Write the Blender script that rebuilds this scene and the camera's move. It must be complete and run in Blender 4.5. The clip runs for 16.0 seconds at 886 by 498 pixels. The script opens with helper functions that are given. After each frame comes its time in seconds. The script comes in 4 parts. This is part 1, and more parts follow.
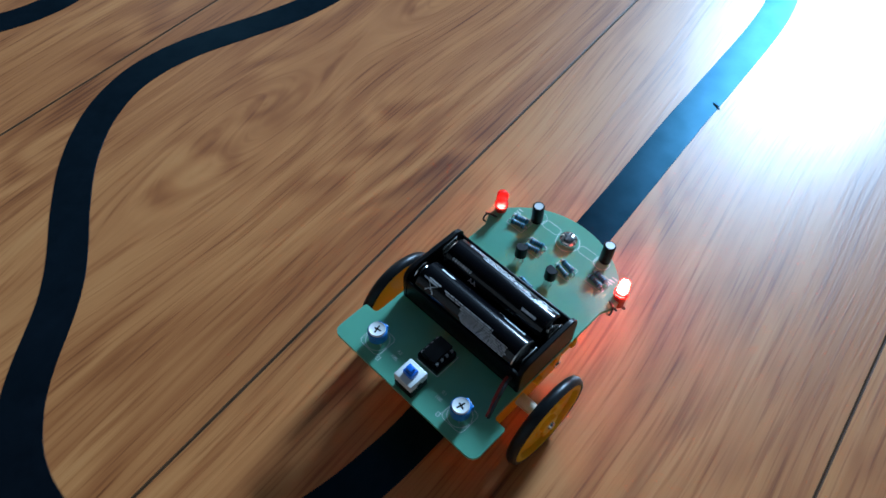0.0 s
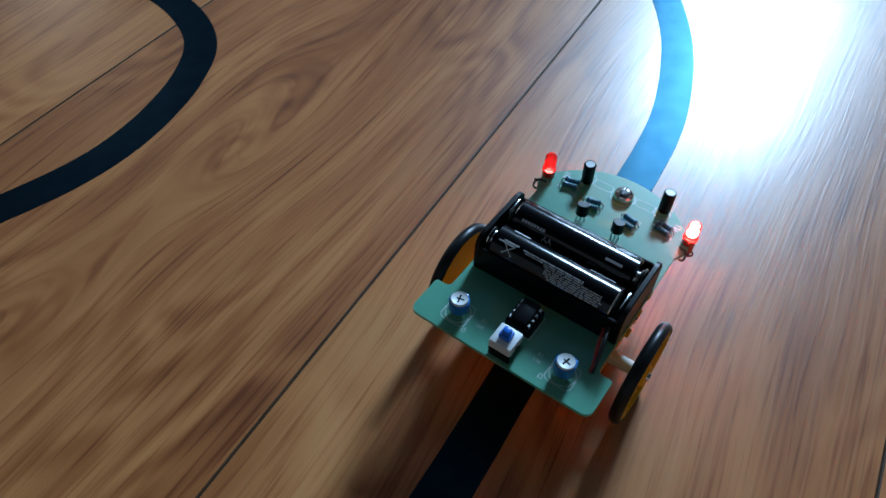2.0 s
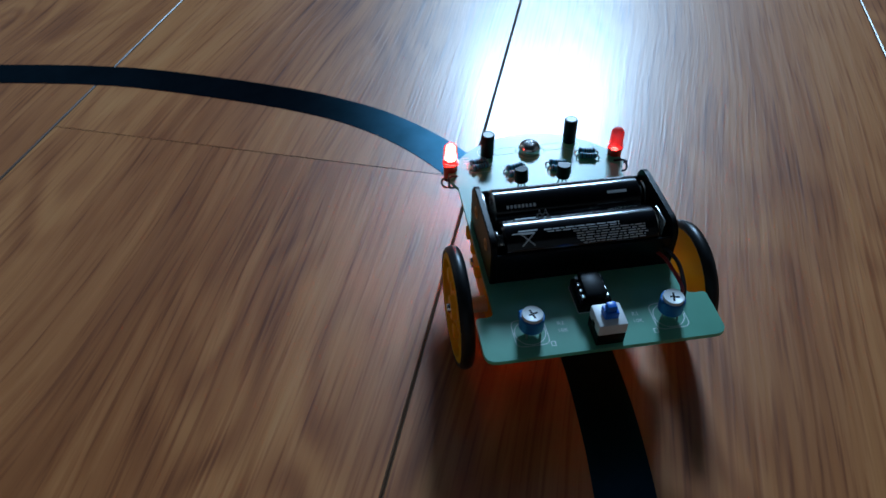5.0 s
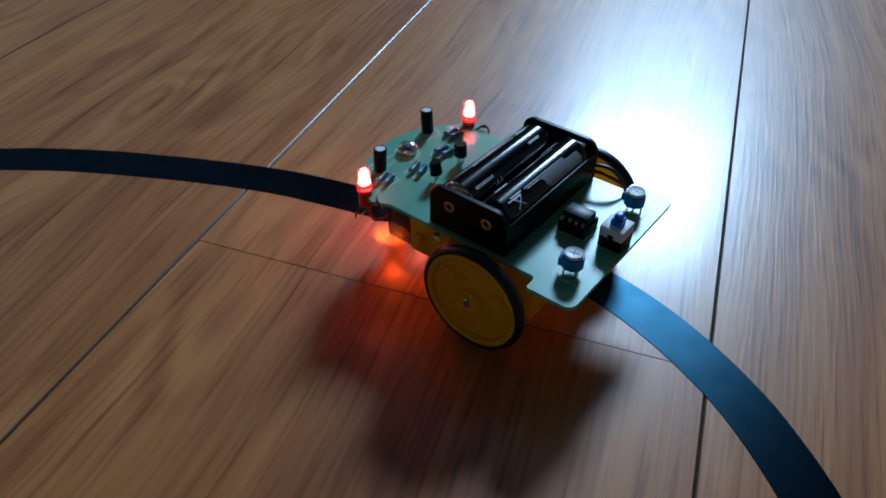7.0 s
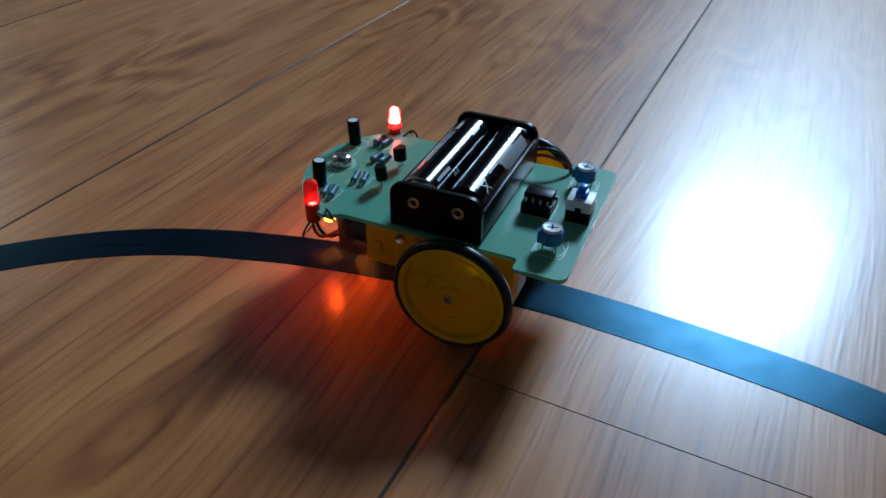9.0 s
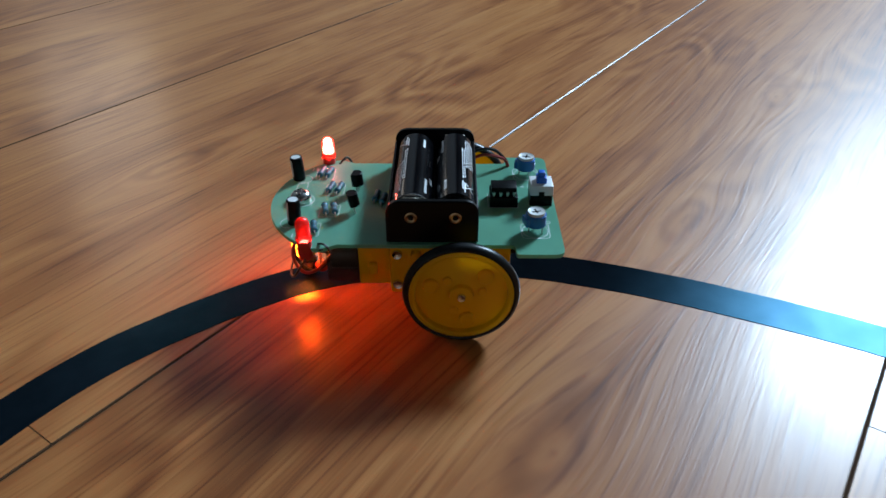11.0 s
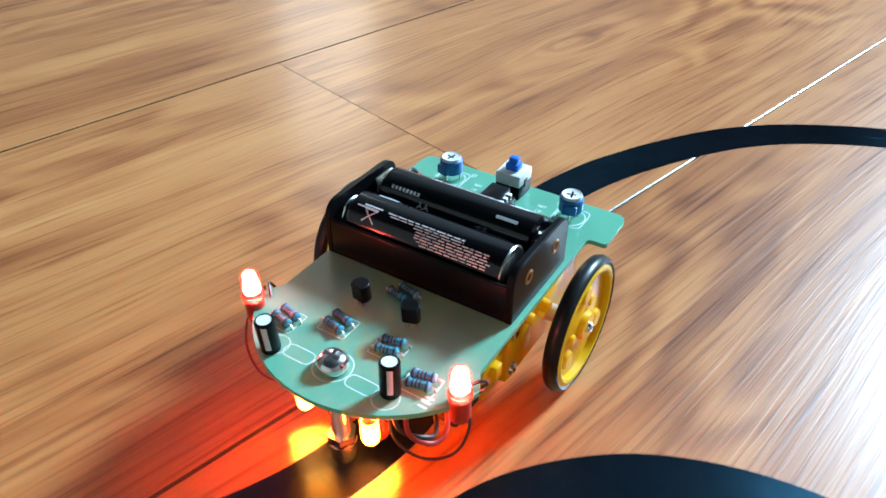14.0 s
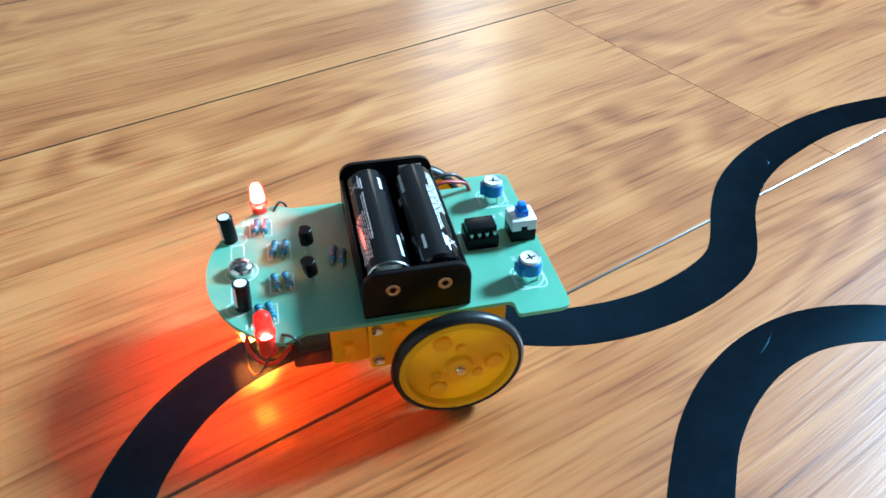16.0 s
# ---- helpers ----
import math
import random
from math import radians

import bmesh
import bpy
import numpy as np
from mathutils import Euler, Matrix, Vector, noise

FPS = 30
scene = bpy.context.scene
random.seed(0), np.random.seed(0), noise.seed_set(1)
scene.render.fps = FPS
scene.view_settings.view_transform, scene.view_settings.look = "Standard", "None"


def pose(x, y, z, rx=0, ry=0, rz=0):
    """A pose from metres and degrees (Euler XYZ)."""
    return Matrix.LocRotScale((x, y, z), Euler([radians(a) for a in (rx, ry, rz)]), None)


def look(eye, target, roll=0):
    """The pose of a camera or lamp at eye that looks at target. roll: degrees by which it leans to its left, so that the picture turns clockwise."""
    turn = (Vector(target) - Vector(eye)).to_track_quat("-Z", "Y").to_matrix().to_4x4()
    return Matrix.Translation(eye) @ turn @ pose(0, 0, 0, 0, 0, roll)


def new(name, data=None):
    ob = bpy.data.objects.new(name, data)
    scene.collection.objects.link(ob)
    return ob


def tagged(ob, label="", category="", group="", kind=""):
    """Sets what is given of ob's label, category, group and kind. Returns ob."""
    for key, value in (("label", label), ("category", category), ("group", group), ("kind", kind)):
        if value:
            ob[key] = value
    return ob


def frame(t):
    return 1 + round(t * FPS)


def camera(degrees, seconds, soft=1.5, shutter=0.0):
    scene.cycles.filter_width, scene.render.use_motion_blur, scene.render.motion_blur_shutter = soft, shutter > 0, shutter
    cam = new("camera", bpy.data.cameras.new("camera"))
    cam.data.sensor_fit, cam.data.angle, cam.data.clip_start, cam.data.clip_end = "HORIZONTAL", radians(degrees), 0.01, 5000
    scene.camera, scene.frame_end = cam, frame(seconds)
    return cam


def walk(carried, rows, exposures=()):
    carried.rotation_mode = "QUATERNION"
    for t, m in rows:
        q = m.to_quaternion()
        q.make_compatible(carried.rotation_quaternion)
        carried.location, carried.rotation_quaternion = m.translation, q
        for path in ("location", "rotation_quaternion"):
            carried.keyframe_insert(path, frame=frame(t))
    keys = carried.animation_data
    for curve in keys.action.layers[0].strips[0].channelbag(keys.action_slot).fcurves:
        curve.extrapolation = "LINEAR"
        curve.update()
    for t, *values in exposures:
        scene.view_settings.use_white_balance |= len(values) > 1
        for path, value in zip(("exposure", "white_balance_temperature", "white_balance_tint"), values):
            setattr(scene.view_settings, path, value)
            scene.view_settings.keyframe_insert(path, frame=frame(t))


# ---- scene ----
SECONDS = 16.0
FOV = 62.12
CAMERA_PATH = [
    (0, -0.5590, -0.1404, 0.2798, 36.38, -1.42, -52.90),
    (0.5, -0.5228, -0.1300, 0.2696, 37.32, -1.73, -54.94),
    (1, -0.4912, -0.1268, 0.2608, 38.10, -2.50, -57.04),
    (1.5, -0.4622, -0.1257, 0.2593, 38.93, -1.97, -58.39),
    (2, -0.4326, -0.1166, 0.2505, 40.27, -1.48, -60.22),
    (2.5, -0.4004, -0.1143, 0.2426, 40.44, -1.82, -62.20),
    (3, -0.3581, -0.1152, 0.2343, 41.73, -0.16, -64.48),
    (3.5, -0.3147, -0.1092, 0.2216, 42.73, -0.05, -66.54),
    (4, -0.2846, -0.1035, 0.2135, 44.18, -0.28, -68.33),
    (4.2, -0.2735, -0.0994, 0.2085, 45.65, 0.26, -68.93),
    (4.72, -0.2233, -0.0571, 0.2052, 45.91, 0.15, -74.98),
    (5.25, -0.1821, -0.0266, 0.2018, 46.32, 0.05, -80.16),
    (5.78, -0.1565, -0.0084, 0.1985, 46.74, 0.06, -79.33),
    (6.3, -0.1460, 0.0009, 0.1952, 47.01, 0.12, -70.21),
    (6.5, -0.1426, 0.0078, 0.1942, 47.41, -0.13, -69.76),
    (7, -0.1334, 0.0304, 0.1945, 49.83, -0.37, -70.14),
    (7.5, -0.1279, 0.0602, 0.1894, 52.59, -0.44, -70.53),
    (8, -0.1204, 0.0857, 0.1789, 53.40, 0.59, -68.50),
    (8.5, -0.1062, 0.1090, 0.1733, 54.11, -1.11, -64.86),
    (8.7, -0.1027, 0.1208, 0.1698, 54.39, -0.78, -65.43),
    (9.22, -0.1045, 0.1467, 0.1714, 54.75, -0.56, -61.20),
    (9.75, -0.1118, 0.1673, 0.1730, 55.25, -0.19, -58.88),
    (10.28, -0.1257, 0.1868, 0.1746, 55.69, 0.24, -57.31),
    (10.8, -0.1484, 0.2096, 0.1761, 55.97, 0.56, -55.31),
    (11, -0.1570, 0.2210, 0.1775, 56.08, 0.06, -54.79),
    (11.5, -0.1753, 0.2361, 0.1729, 56.85, 0.43, -51.49),
    (12, -0.1970, 0.2606, 0.1688, 57.21, 0.60, -51.63),
    (12.5, -0.2194, 0.2734, 0.1657, 56.65, 1.07, -48.69),
    (13, -0.2441, 0.2826, 0.1637, 56.38, 0.85, -46.60),
    (13.5, -0.2678, 0.2832, 0.1615, 55.39, 0.75, -44.23),
    (14, -0.2950, 0.2761, 0.1639, 52.94, 0.41, -42.56),
    (14.5, -0.3236, 0.2656, 0.1690, 51.09, 0.32, -40.24),
    (15, -0.3468, 0.2570, 0.1765, 51.00, 0.63, -37.40),
    (15.5, -0.4015, 0.2655, 0.1812, 51.38, 0.31, -36.16),
    (16, -0.4268, 0.2698, 0.1896, 50.31, -0.40, -34.42),
]
CAR_PATH = [
    (0, -0.4425, -0.0671, -7.4),
    (0.5, -0.4013, -0.0690, -7.0),
    (1, -0.3596, -0.0714, -0.7),
    (1.5, -0.3183, -0.0746, -2.0),
    (2, -0.2756, -0.0739, -5.9),
    (2.5, -0.2362, -0.0754, 2.3),
    (3, -0.1949, -0.0754, -2.3),
    (3.5, -0.1506, -0.0732, -0.2),
    (4, -0.1102, -0.0702, 9.5),
    (4.2, -0.0953, -0.0681, 14.4),
    (4.72, -0.0521, -0.0562, 17.4),
    (5.25, -0.0118, -0.0408, 25.9),
    (5.78, 0.0234, -0.0185, 40.4),
    (6.3, 0.0512, 0.0140, 58.4),
    (6.5, 0.0580, 0.0253, 59.4),
    (7, 0.0742, 0.0641, 71.5),
    (7.5, 0.0836, 0.0998, 77.8),
    (8, 0.0901, 0.1355, 85.0),
    (8.5, 0.0997, 0.1777, 92.4),
    (8.7, 0.1040, 0.1903, 89.5),
    (9.22, 0.1011, 0.2306, 98.5),
    (9.75, 0.0924, 0.2683, 107.7),
    (10.28, 0.0780, 0.3043, 116.1),
    (10.8, 0.0580, 0.3397, 122.8),
    (11, 0.0487, 0.3520, 124.7),
    (11.5, 0.0210, 0.3820, 146.2),
    (12, -0.0141, 0.4002, 151.2),
    (12.5, -0.0538, 0.4144, 163.1),
    (13, -0.0905, 0.4205, 182.2),
    (13.5, -0.1277, 0.4153, 198.7),
    (14, -0.1679, 0.4022, 194.9),
    (14.5, -0.2034, 0.3942, 185.3),
    (15, -0.2400, 0.3916, 168.8),
    (15.5, -0.2864, 0.4077, 157.0),
    (16, -0.3188, 0.4234, 158.2),
]

cam = camera(FOV, SECONDS, soft=1.55, shutter=0.3)
walk(cam, [(t, pose(x, y, z, rx, ry, rz)) for t, x, y, z, rx, ry, rz in CAMERA_PATH],
     exposures=[(0, 0.38, 5720, 9.5), (0.5, 0.05, 5720, 9), (2.0, -0.22, 5720, 8.5), (4.2, -0.72, 5700, 9), (6.3, -0.86, 5700, 9.5), (8.0, -0.85, 5750, 9.5), (8.7, -0.74, 5880, 10),
                (10.8, -0.2, 6600, 12.5), (12.0, 0.38, 6650, 11.5), (13.0, 1.0, 6450, 8), (14.0, 1.22, 6250, 5.5), (16.0, 1.66, 5720, 0)])

# ---- world and lights ----
world = bpy.data.worlds.new("sky")
scene.world = world
world.use_nodes = True
wn = world.node_tree
sky = wn.nodes.new("ShaderNodeTexSky")
sky.sky_type, sky.sun_disc = "NISHITA", False
sky.sun_elevation, sky.sun_rotation = radians(40), radians(200)
wn.links.new(sky.outputs[0], wn.nodes["Background"].inputs["Color"])
wn.nodes["Background"].inputs["Strength"].default_value = 0.1

# room: x along the boards, y across them
ROOM = (-3.2, 2.7, -2.6, 1.85, 2.5)
WIN_EAST = (-0.23, 0.44, 1.43, 2.14)     # y0, y1, z0, z1
WIN_NORTH = (0.58, 0.95, 0.40, 1.16)     # x0, x1, z0, z1


def window_lamp(name, m, w, h, watts, colour):
    lamp = bpy.data.lights.new(name, "AREA")
    lamp.shape, lamp.size, lamp.size_y, lamp.energy, lamp.color = "RECTANGLE", w, h, watts, colour
    ob = new(name, lamp)
    ob.matrix_basis = m
    return ob


ey, ez = (WIN_EAST[0] + WIN_EAST[1]) / 2, (WIN_EAST[2] + WIN_EAST[3]) / 2
window_lamp("window_light_east", look((ROOM[1] + 0.03, ey, ez), (0, ey, ez)), WIN_EAST[1] - WIN_EAST[0] - 0.08, WIN_EAST[3] - WIN_EAST[2] - 0.08, 222, (0.53, 0.77, 1.0))
nx, nz = (WIN_NORTH[0] + WIN_NORTH[1]) / 2, (WIN_NORTH[2] + WIN_NORTH[3]) / 2
window_lamp("window_light_north", look((nx, ROOM[3] + 0.03, nz), (nx, 0, nz)), WIN_NORTH[1] - WIN_NORTH[0] - 0.08, WIN_NORTH[3] - WIN_NORTH[2] - 0.08, 1.35, (1.0, 0.92, 0.80))


# ---- materials ----
def nodes_of(name):
    m = bpy.data.materials.new(name)
    m.use_nodes = True
    nt = m.node_tree
    return m, nt, nt.nodes["Principled BSDF"]


def node(nt, kind, values=(), **props):
    n = nt.nodes.new(kind)
    for k, v in props.items():
        setattr(n, k, v)
    for k, v in dict(values).items():
        if isinstance(v, bpy.types.NodeSocket):
            nt.links.new(v, n.inputs[k])
        else:
            n.inputs[k].default_value = v
    return n


def ramp(nt, fac, stops):
    n = node(nt, "ShaderNodeValToRGB", {"Fac": fac})
    els = n.color_ramp.elements
    while len(els) < len(stops):
        els.new(0.5)
    for e, (p, c) in zip(els, stops):
        e.position, e.color = p, (*c, 1)
    return n.outputs["Color"]


def material(name, colour, rough=0.5, metal=0.0, vary=0.15, scale=400.0, bump=0.0, spec=0.5, coat=0.0):
    """A plain surface with grain and stains at two scales."""
    m, nt, b = nodes_of(name)
    co = node(nt, "ShaderNodeTexCoord").outputs["Object"]
    fine = node(nt, "ShaderNodeTexNoise", {"Vector": co, "Scale": scale, "Detail": 4.0}).outputs["Fac"]
    wide = node(nt, "ShaderNodeTexNoise", {"Vector": co, "Scale": scale * 0.13, "Detail": 2.0}).outputs["Fac"]
    mixed = node(nt, "ShaderNodeMath", {0: fine, 1: wide}, operation="ADD").outputs[0]
    lo = [c * (1 - vary) for c in colour]
    hi = [min(1, c * (1 + vary)) for c in colour]
    half = node(nt, "ShaderNodeMath", {0: mixed, 1: 0.5}, operation="MULTIPLY").outputs[0]
    nt.links.new(ramp(nt, half, [(0.35, lo), (0.65, hi)]), b.inputs["Base Color"])
    r = node(nt, "ShaderNodeMapRange", {"Value": wide, "To Min": max(0.02, rough - 0.07), "To Max": min(1, rough + 0.07)}).outputs[0]
    nt.links.new(r, b.inputs["Roughness"])
    b.inputs["Metallic"].default_value = metal
    b.inputs["Specular IOR Level"].default_value = spec
    b.inputs["Coat Weight"].default_value = coat
    if bump:
        bp = node(nt, "ShaderNodeBump", {"Height": fine, "Strength": bump, "Distance": 0.0002})
        nt.links.new(bp.outputs[0], b.inputs["Normal"])
    return m


# knots and swirls in the boards: x, y, half length, half width, darkness
KNOTS = [(-0.43, 0.106, 0.060, 0.024, 0.11), (-0.372, 0.115, 0.035, 0.014, 0.08), (-0.188, 0.112, 0.055, 0.027, 0.13), (-0.246, 0.105, 0.035, 0.013, 0.08),
         (0.139, 0.297, 0.050, 0.016, 0.10), (0.164, 0.532, 0.055, 0.016, 0.09), (-0.010, 0.284, 0.055, 0.022, 0.09), (0.040, 0.534, 0.040, 0.014, 0.08),
         (-0.326, 0.744, 0.050, 0.020, 0.10), (0.317, 0.301, 0.045, 0.018, 0.08)]


def oak():
    m, nt, b = nodes_of("oak_laminate")
    co = node(nt, "ShaderNodeTexCoord").outputs["Object"]
    rnd = node(nt, "ShaderNodeObjectInfo").outputs["Random"]
    off = node(nt, "ShaderNodeCombineXYZ", {"X": node(nt, "ShaderNodeMath", {0: rnd, 1: 41.0}, operation="MULTIPLY").outputs[0],
                                            "Y": node(nt, "ShaderNodeMath", {0: rnd, 1: 17.0}, operation="MULTIPLY").outputs[0]}).outputs[0]
    here = node(nt, "ShaderNodeNewGeometry").outputs["Position"]
    p = node(nt, "ShaderNodeVectorMath", {0: co, 1: off}, operation="ADD").outputs[0]
    # the grain wanders, and parts round the knots
    slow = node(nt, "ShaderNodeVectorMath", {0: p, 1: (2.6, 7.0, 1.0)}, operation="MULTIPLY").outputs[0]
    slow = node(nt, "ShaderNodeTexNoise", {"Vector": slow, "Scale": 1.0, "Detail": 1.5}).outputs["Fac"]
    bend = node(nt, "ShaderNodeMapRange", {"Value": slow, "To Min": -0.022, "To Max": 0.022}).outputs[0]
    for kx, ky, rx, ry, dark in KNOTS:
        d = node(nt, "ShaderNodeVectorMath", {0: here, 1: (kx, ky, 0.0)}, operation="SUBTRACT").outputs[0]
        v = node(nt, "ShaderNodeVectorMath", {0: d, 1: (0.75 / rx, 0.75 / ry, 0.0)}, operation="MULTIPLY").outputs[0]
        r2 = node(nt, "ShaderNodeVectorMath", {0: v, 1: v}, operation="DOT_PRODUCT").outputs["Value"]
        g = node(nt, "ShaderNodeMath", {0: node(nt, "ShaderNodeMath", {0: r2, 1: -0.8}, operation="MULTIPLY").outputs[0]}, operation="EXPONENT").outputs[0]
        dy = node(nt, "ShaderNodeVectorMath", {0: d, 1: (0.0, -0.85, 0.0)}, operation="DOT_PRODUCT").outputs["Value"]
        bend = node(nt, "ShaderNodeMath", {0: dy, 1: g, 2: bend}, operation="MULTIPLY_ADD").outputs[0]
    p = node(nt, "ShaderNodeVectorMath", {0: p, 1: node(nt, "ShaderNodeCombineXYZ", {"Y": bend}).outputs[0]}, operation="ADD").outputs[0]

    def stretched(x, y):
        return node(nt, "ShaderNodeVectorMath", {0: p, 1: (x, y, 1.0)}, operation="MULTIPLY").outputs[0]
    broad = node(nt, "ShaderNodeTexNoise", {"Vector": stretched(4.0, 22.0), "Scale": 1.0, "Detail": 4.0, "Distortion": 0.7}).outputs["Fac"]
    warp = node(nt, "ShaderNodeTexNoise", {"Vector": stretched(4.0, 11.0), "Scale": 1.0, "Detail": 2.5}).outputs["Fac"]
    rings_in = node(nt, "ShaderNodeMath", {0: warp, 1: 75.0}, operation="MULTIPLY").outputs[0]
    rings = node(nt, "ShaderNodeMath", {0: rings_in}, operation="SINE").outputs[0]
    rings = node(nt, "ShaderNodeMapRange", {"Value": rings, "From Min": -1.0, "From Max": 1.0}).outputs[0]
    streak = node(nt, "ShaderNodeTexNoise", {"Vector": stretched(8.0, 330.0), "Scale": 1.0, "Detail": 4.0, "Roughness": 0.55, "Distortion": 0.3}).outputs["Fac"]
    pores = node(nt, "ShaderNodeTexNoise", {"Vector": stretched(45.0, 1300.0), "Scale": 1.0, "Detail": 2.0}).outputs["Fac"]
    fleck = node(nt, "ShaderNodeTexNoise", {"Vector": stretched(9.0, 330.0), "Scale": 1.3, "Detail": 1.0}).outputs["Fac"]
    fleck = node(nt, "ShaderNodeMapRange", {"Value": fleck, "From Min": 0.57, "From Max": 0.70}).outputs[0]
    short = node(nt, "ShaderNodeTexNoise", {"Vector": stretched(20.0, 560.0), "Scale": 1.0, "Detail": 3.0}).outputs["Fac"]
    dash = node(nt, "ShaderNodeMapRange", {"Value": short, "From Min": 0.54, "From Max": 0.70}).outputs[0]
    patch = node(nt, "ShaderNodeTexNoise", {"Vector": stretched(7.0, 9.0), "Scale": 1.0, "Detail": 2.0}).outputs["Fac"]
    patch = node(nt, "ShaderNodeMapRange", {"Value": patch, "From Min": 0.45, "From Max": 0.68}).outputs[0]

    def scaled(v, k):
        return node(nt, "ShaderNodeMath", {0: v, 1: k}, operation="MULTIPLY").outputs[0]

    def plus(a, c):
        return node(nt, "ShaderNodeMath", {0: a, 1: c}, operation="ADD").outputs[0]
    figure = node(nt, "ShaderNodeMath", {0: rings, 1: patch}, operation="MULTIPLY").outputs[0]
    bands = node(nt, "ShaderNodeTexNoise", {"Vector": stretched(3.0, 75.0), "Scale": 1.0, "Detail": 3.0, "Distortion": 0.4}).outputs["Fac"]
    tone = plus(plus(scaled(broad, 0.40), scaled(figure, 0.15)), plus(scaled(streak, 0.17), scaled(pores, 0.06)))
    tone = plus(plus(tone, scaled(bands, 0.25)), plus(scaled(fleck, -0.08), scaled(patch, -0.09)))
    tone = plus(plus(tone, 0.079), scaled(dash, -0.11))
    tone = plus(tone, scaled(rnd, 0.05))
    swirl = node(nt, "ShaderNodeTexNoise", {"Vector": stretched(26.0, 60.0), "Scale": 1.0, "Detail": 3.0}).outputs["Color"]
    swirl = node(nt, "ShaderNodeVectorMath", {0: swirl, 1: (0.5, 0.5, 0.5)}, operation="SUBTRACT").outputs[0]
    for kx, ky, rx, ry, dark in KNOTS:
        v = node(nt, "ShaderNodeVectorMath", {0: here, 1: (kx, ky, 0.0)}, operation="SUBTRACT").outputs[0]
        v = node(nt, "ShaderNodeVectorMath", {0: v, 1: (1 / rx, 1 / ry, 0.0)}, operation="MULTIPLY").outputs[0]
        w = node(nt, "ShaderNodeVectorMath", {0: swirl, 1: (0.75, 0.75, 0.0)}, operation="MULTIPLY").outputs[0]
        v = node(nt, "ShaderNodeVectorMath", {0: v, 1: w}, operation="ADD").outputs[0]
        far = node(nt, "ShaderNodeVectorMath", {0: v}, operation="LENGTH").outputs["Value"]
        ring = node(nt, "ShaderNodeMath", {0: scaled(far, 12.0)}, operation="SINE").outputs[0]
        near = node(nt, "ShaderNodeMapRange", {"Value": far, "From Min": 0.1, "From Max": 1.5, "To Min": 1.0, "To Max": 0.0}).outputs[0]
        near = node(nt, "ShaderNodeMath", {0: near, 1: near}, operation="MULTIPLY").outputs[0]
        mark = plus(scaled(ring, 0.065), -0.5 * dark)
        tone = plus(tone, node(nt, "ShaderNodeMath", {0: mark, 1: near}, operation="MULTIPLY").outputs[0])
    col = ramp(nt, tone, [(0.32, (0.155, 0.039, 0.009)), (0.47, (0.345, 0.113, 0.031)), (0.58, (0.480, 0.184, 0.055)), (0.72, (0.585, 0.260, 0.087))])
    nt.links.new(col, b.inputs["Base Color"])
    # a soft printed grain under a smooth clear wear layer
    rg = node(nt, "ShaderNodeMapRange", {"Value": streak, "To Min": 0.30, "To Max": 0.44}).outputs[0]
    nt.links.new(rg, b.inputs["Roughness"])
    b.inputs["Specular IOR Level"].default_value = 0.42
    b.inputs["Coat Weight"].default_value, b.inputs["Coat IOR"].default_value = 0.29, 1.45
    cr = node(nt, "ShaderNodeMapRange", {"Value": pores, "To Min": 0.12, "To Max": 0.23}).outputs[0]
    nt.links.new(cr, b.inputs["Coat Roughness"])
    h = plus(scaled(short, 0.7), scaled(pores, 0.4))
    bp = node(nt, "ShaderNodeBump", {"Height": h, "Strength": 0.20, "Distance": 0.0005})
    nt.links.new(bp.outputs[0], b.inputs["Normal"])
    nt.links.new(node(nt, "ShaderNodeBump", {"Height": h, "Strength": 0.05, "Distance": 0.0005}).outputs[0], b.inputs["Coat Normal"])
    return m


def glow(name, colour, strength):
    m = bpy.data.materials.new(name)
    m.use_nodes = True
    nt = m.node_tree
    nt.nodes.clear()
    out = nt.nodes.new("ShaderNodeOutputMaterial")
    e = node(nt, "ShaderNodeEmission", {"Color": (*colour, 1), "Strength": strength})
    nt.links.new(e.outputs[0], out.inputs["Surface"])
    return m


def tinted_plastic(name, colour, clear, rough=0.15):
    """Clear coloured plastic that lets light straight through."""
    m, nt, b = nodes_of(name)
    b.inputs["Base Color"].default_value = (*colour, 1)
    b.inputs["Roughness"].default_value = rough
    tr = node(nt, "ShaderNodeBsdfTransparent", {"Color": (*[min(1, c * 0.6 + 0.40) for c in colour], 1)})
    mix = node(nt, "ShaderNodeMixShader", {0: clear, 1: b.outputs[0], 2: tr.outputs[0]})
    nt.links.new(mix.outputs[0], nt.nodes["Material Output"].inputs["Surface"])
    return m


def translucent(m, colour, share):
    """Let some light soak through a plastic."""
    nt = m.node_tree
    out, b = nt.nodes["Material Output"], nt.nodes["Principled BSDF"]
    tr = node(nt, "ShaderNodeBsdfTranslucent", {"Color": (*colour, 1)})
    mix = node(nt, "ShaderNodeMixShader", {0: share, 1: b.outputs[0], 2: tr.outputs[0]})
    nt.links.new(mix.outputs[0], out.inputs["Surface"])
    return m


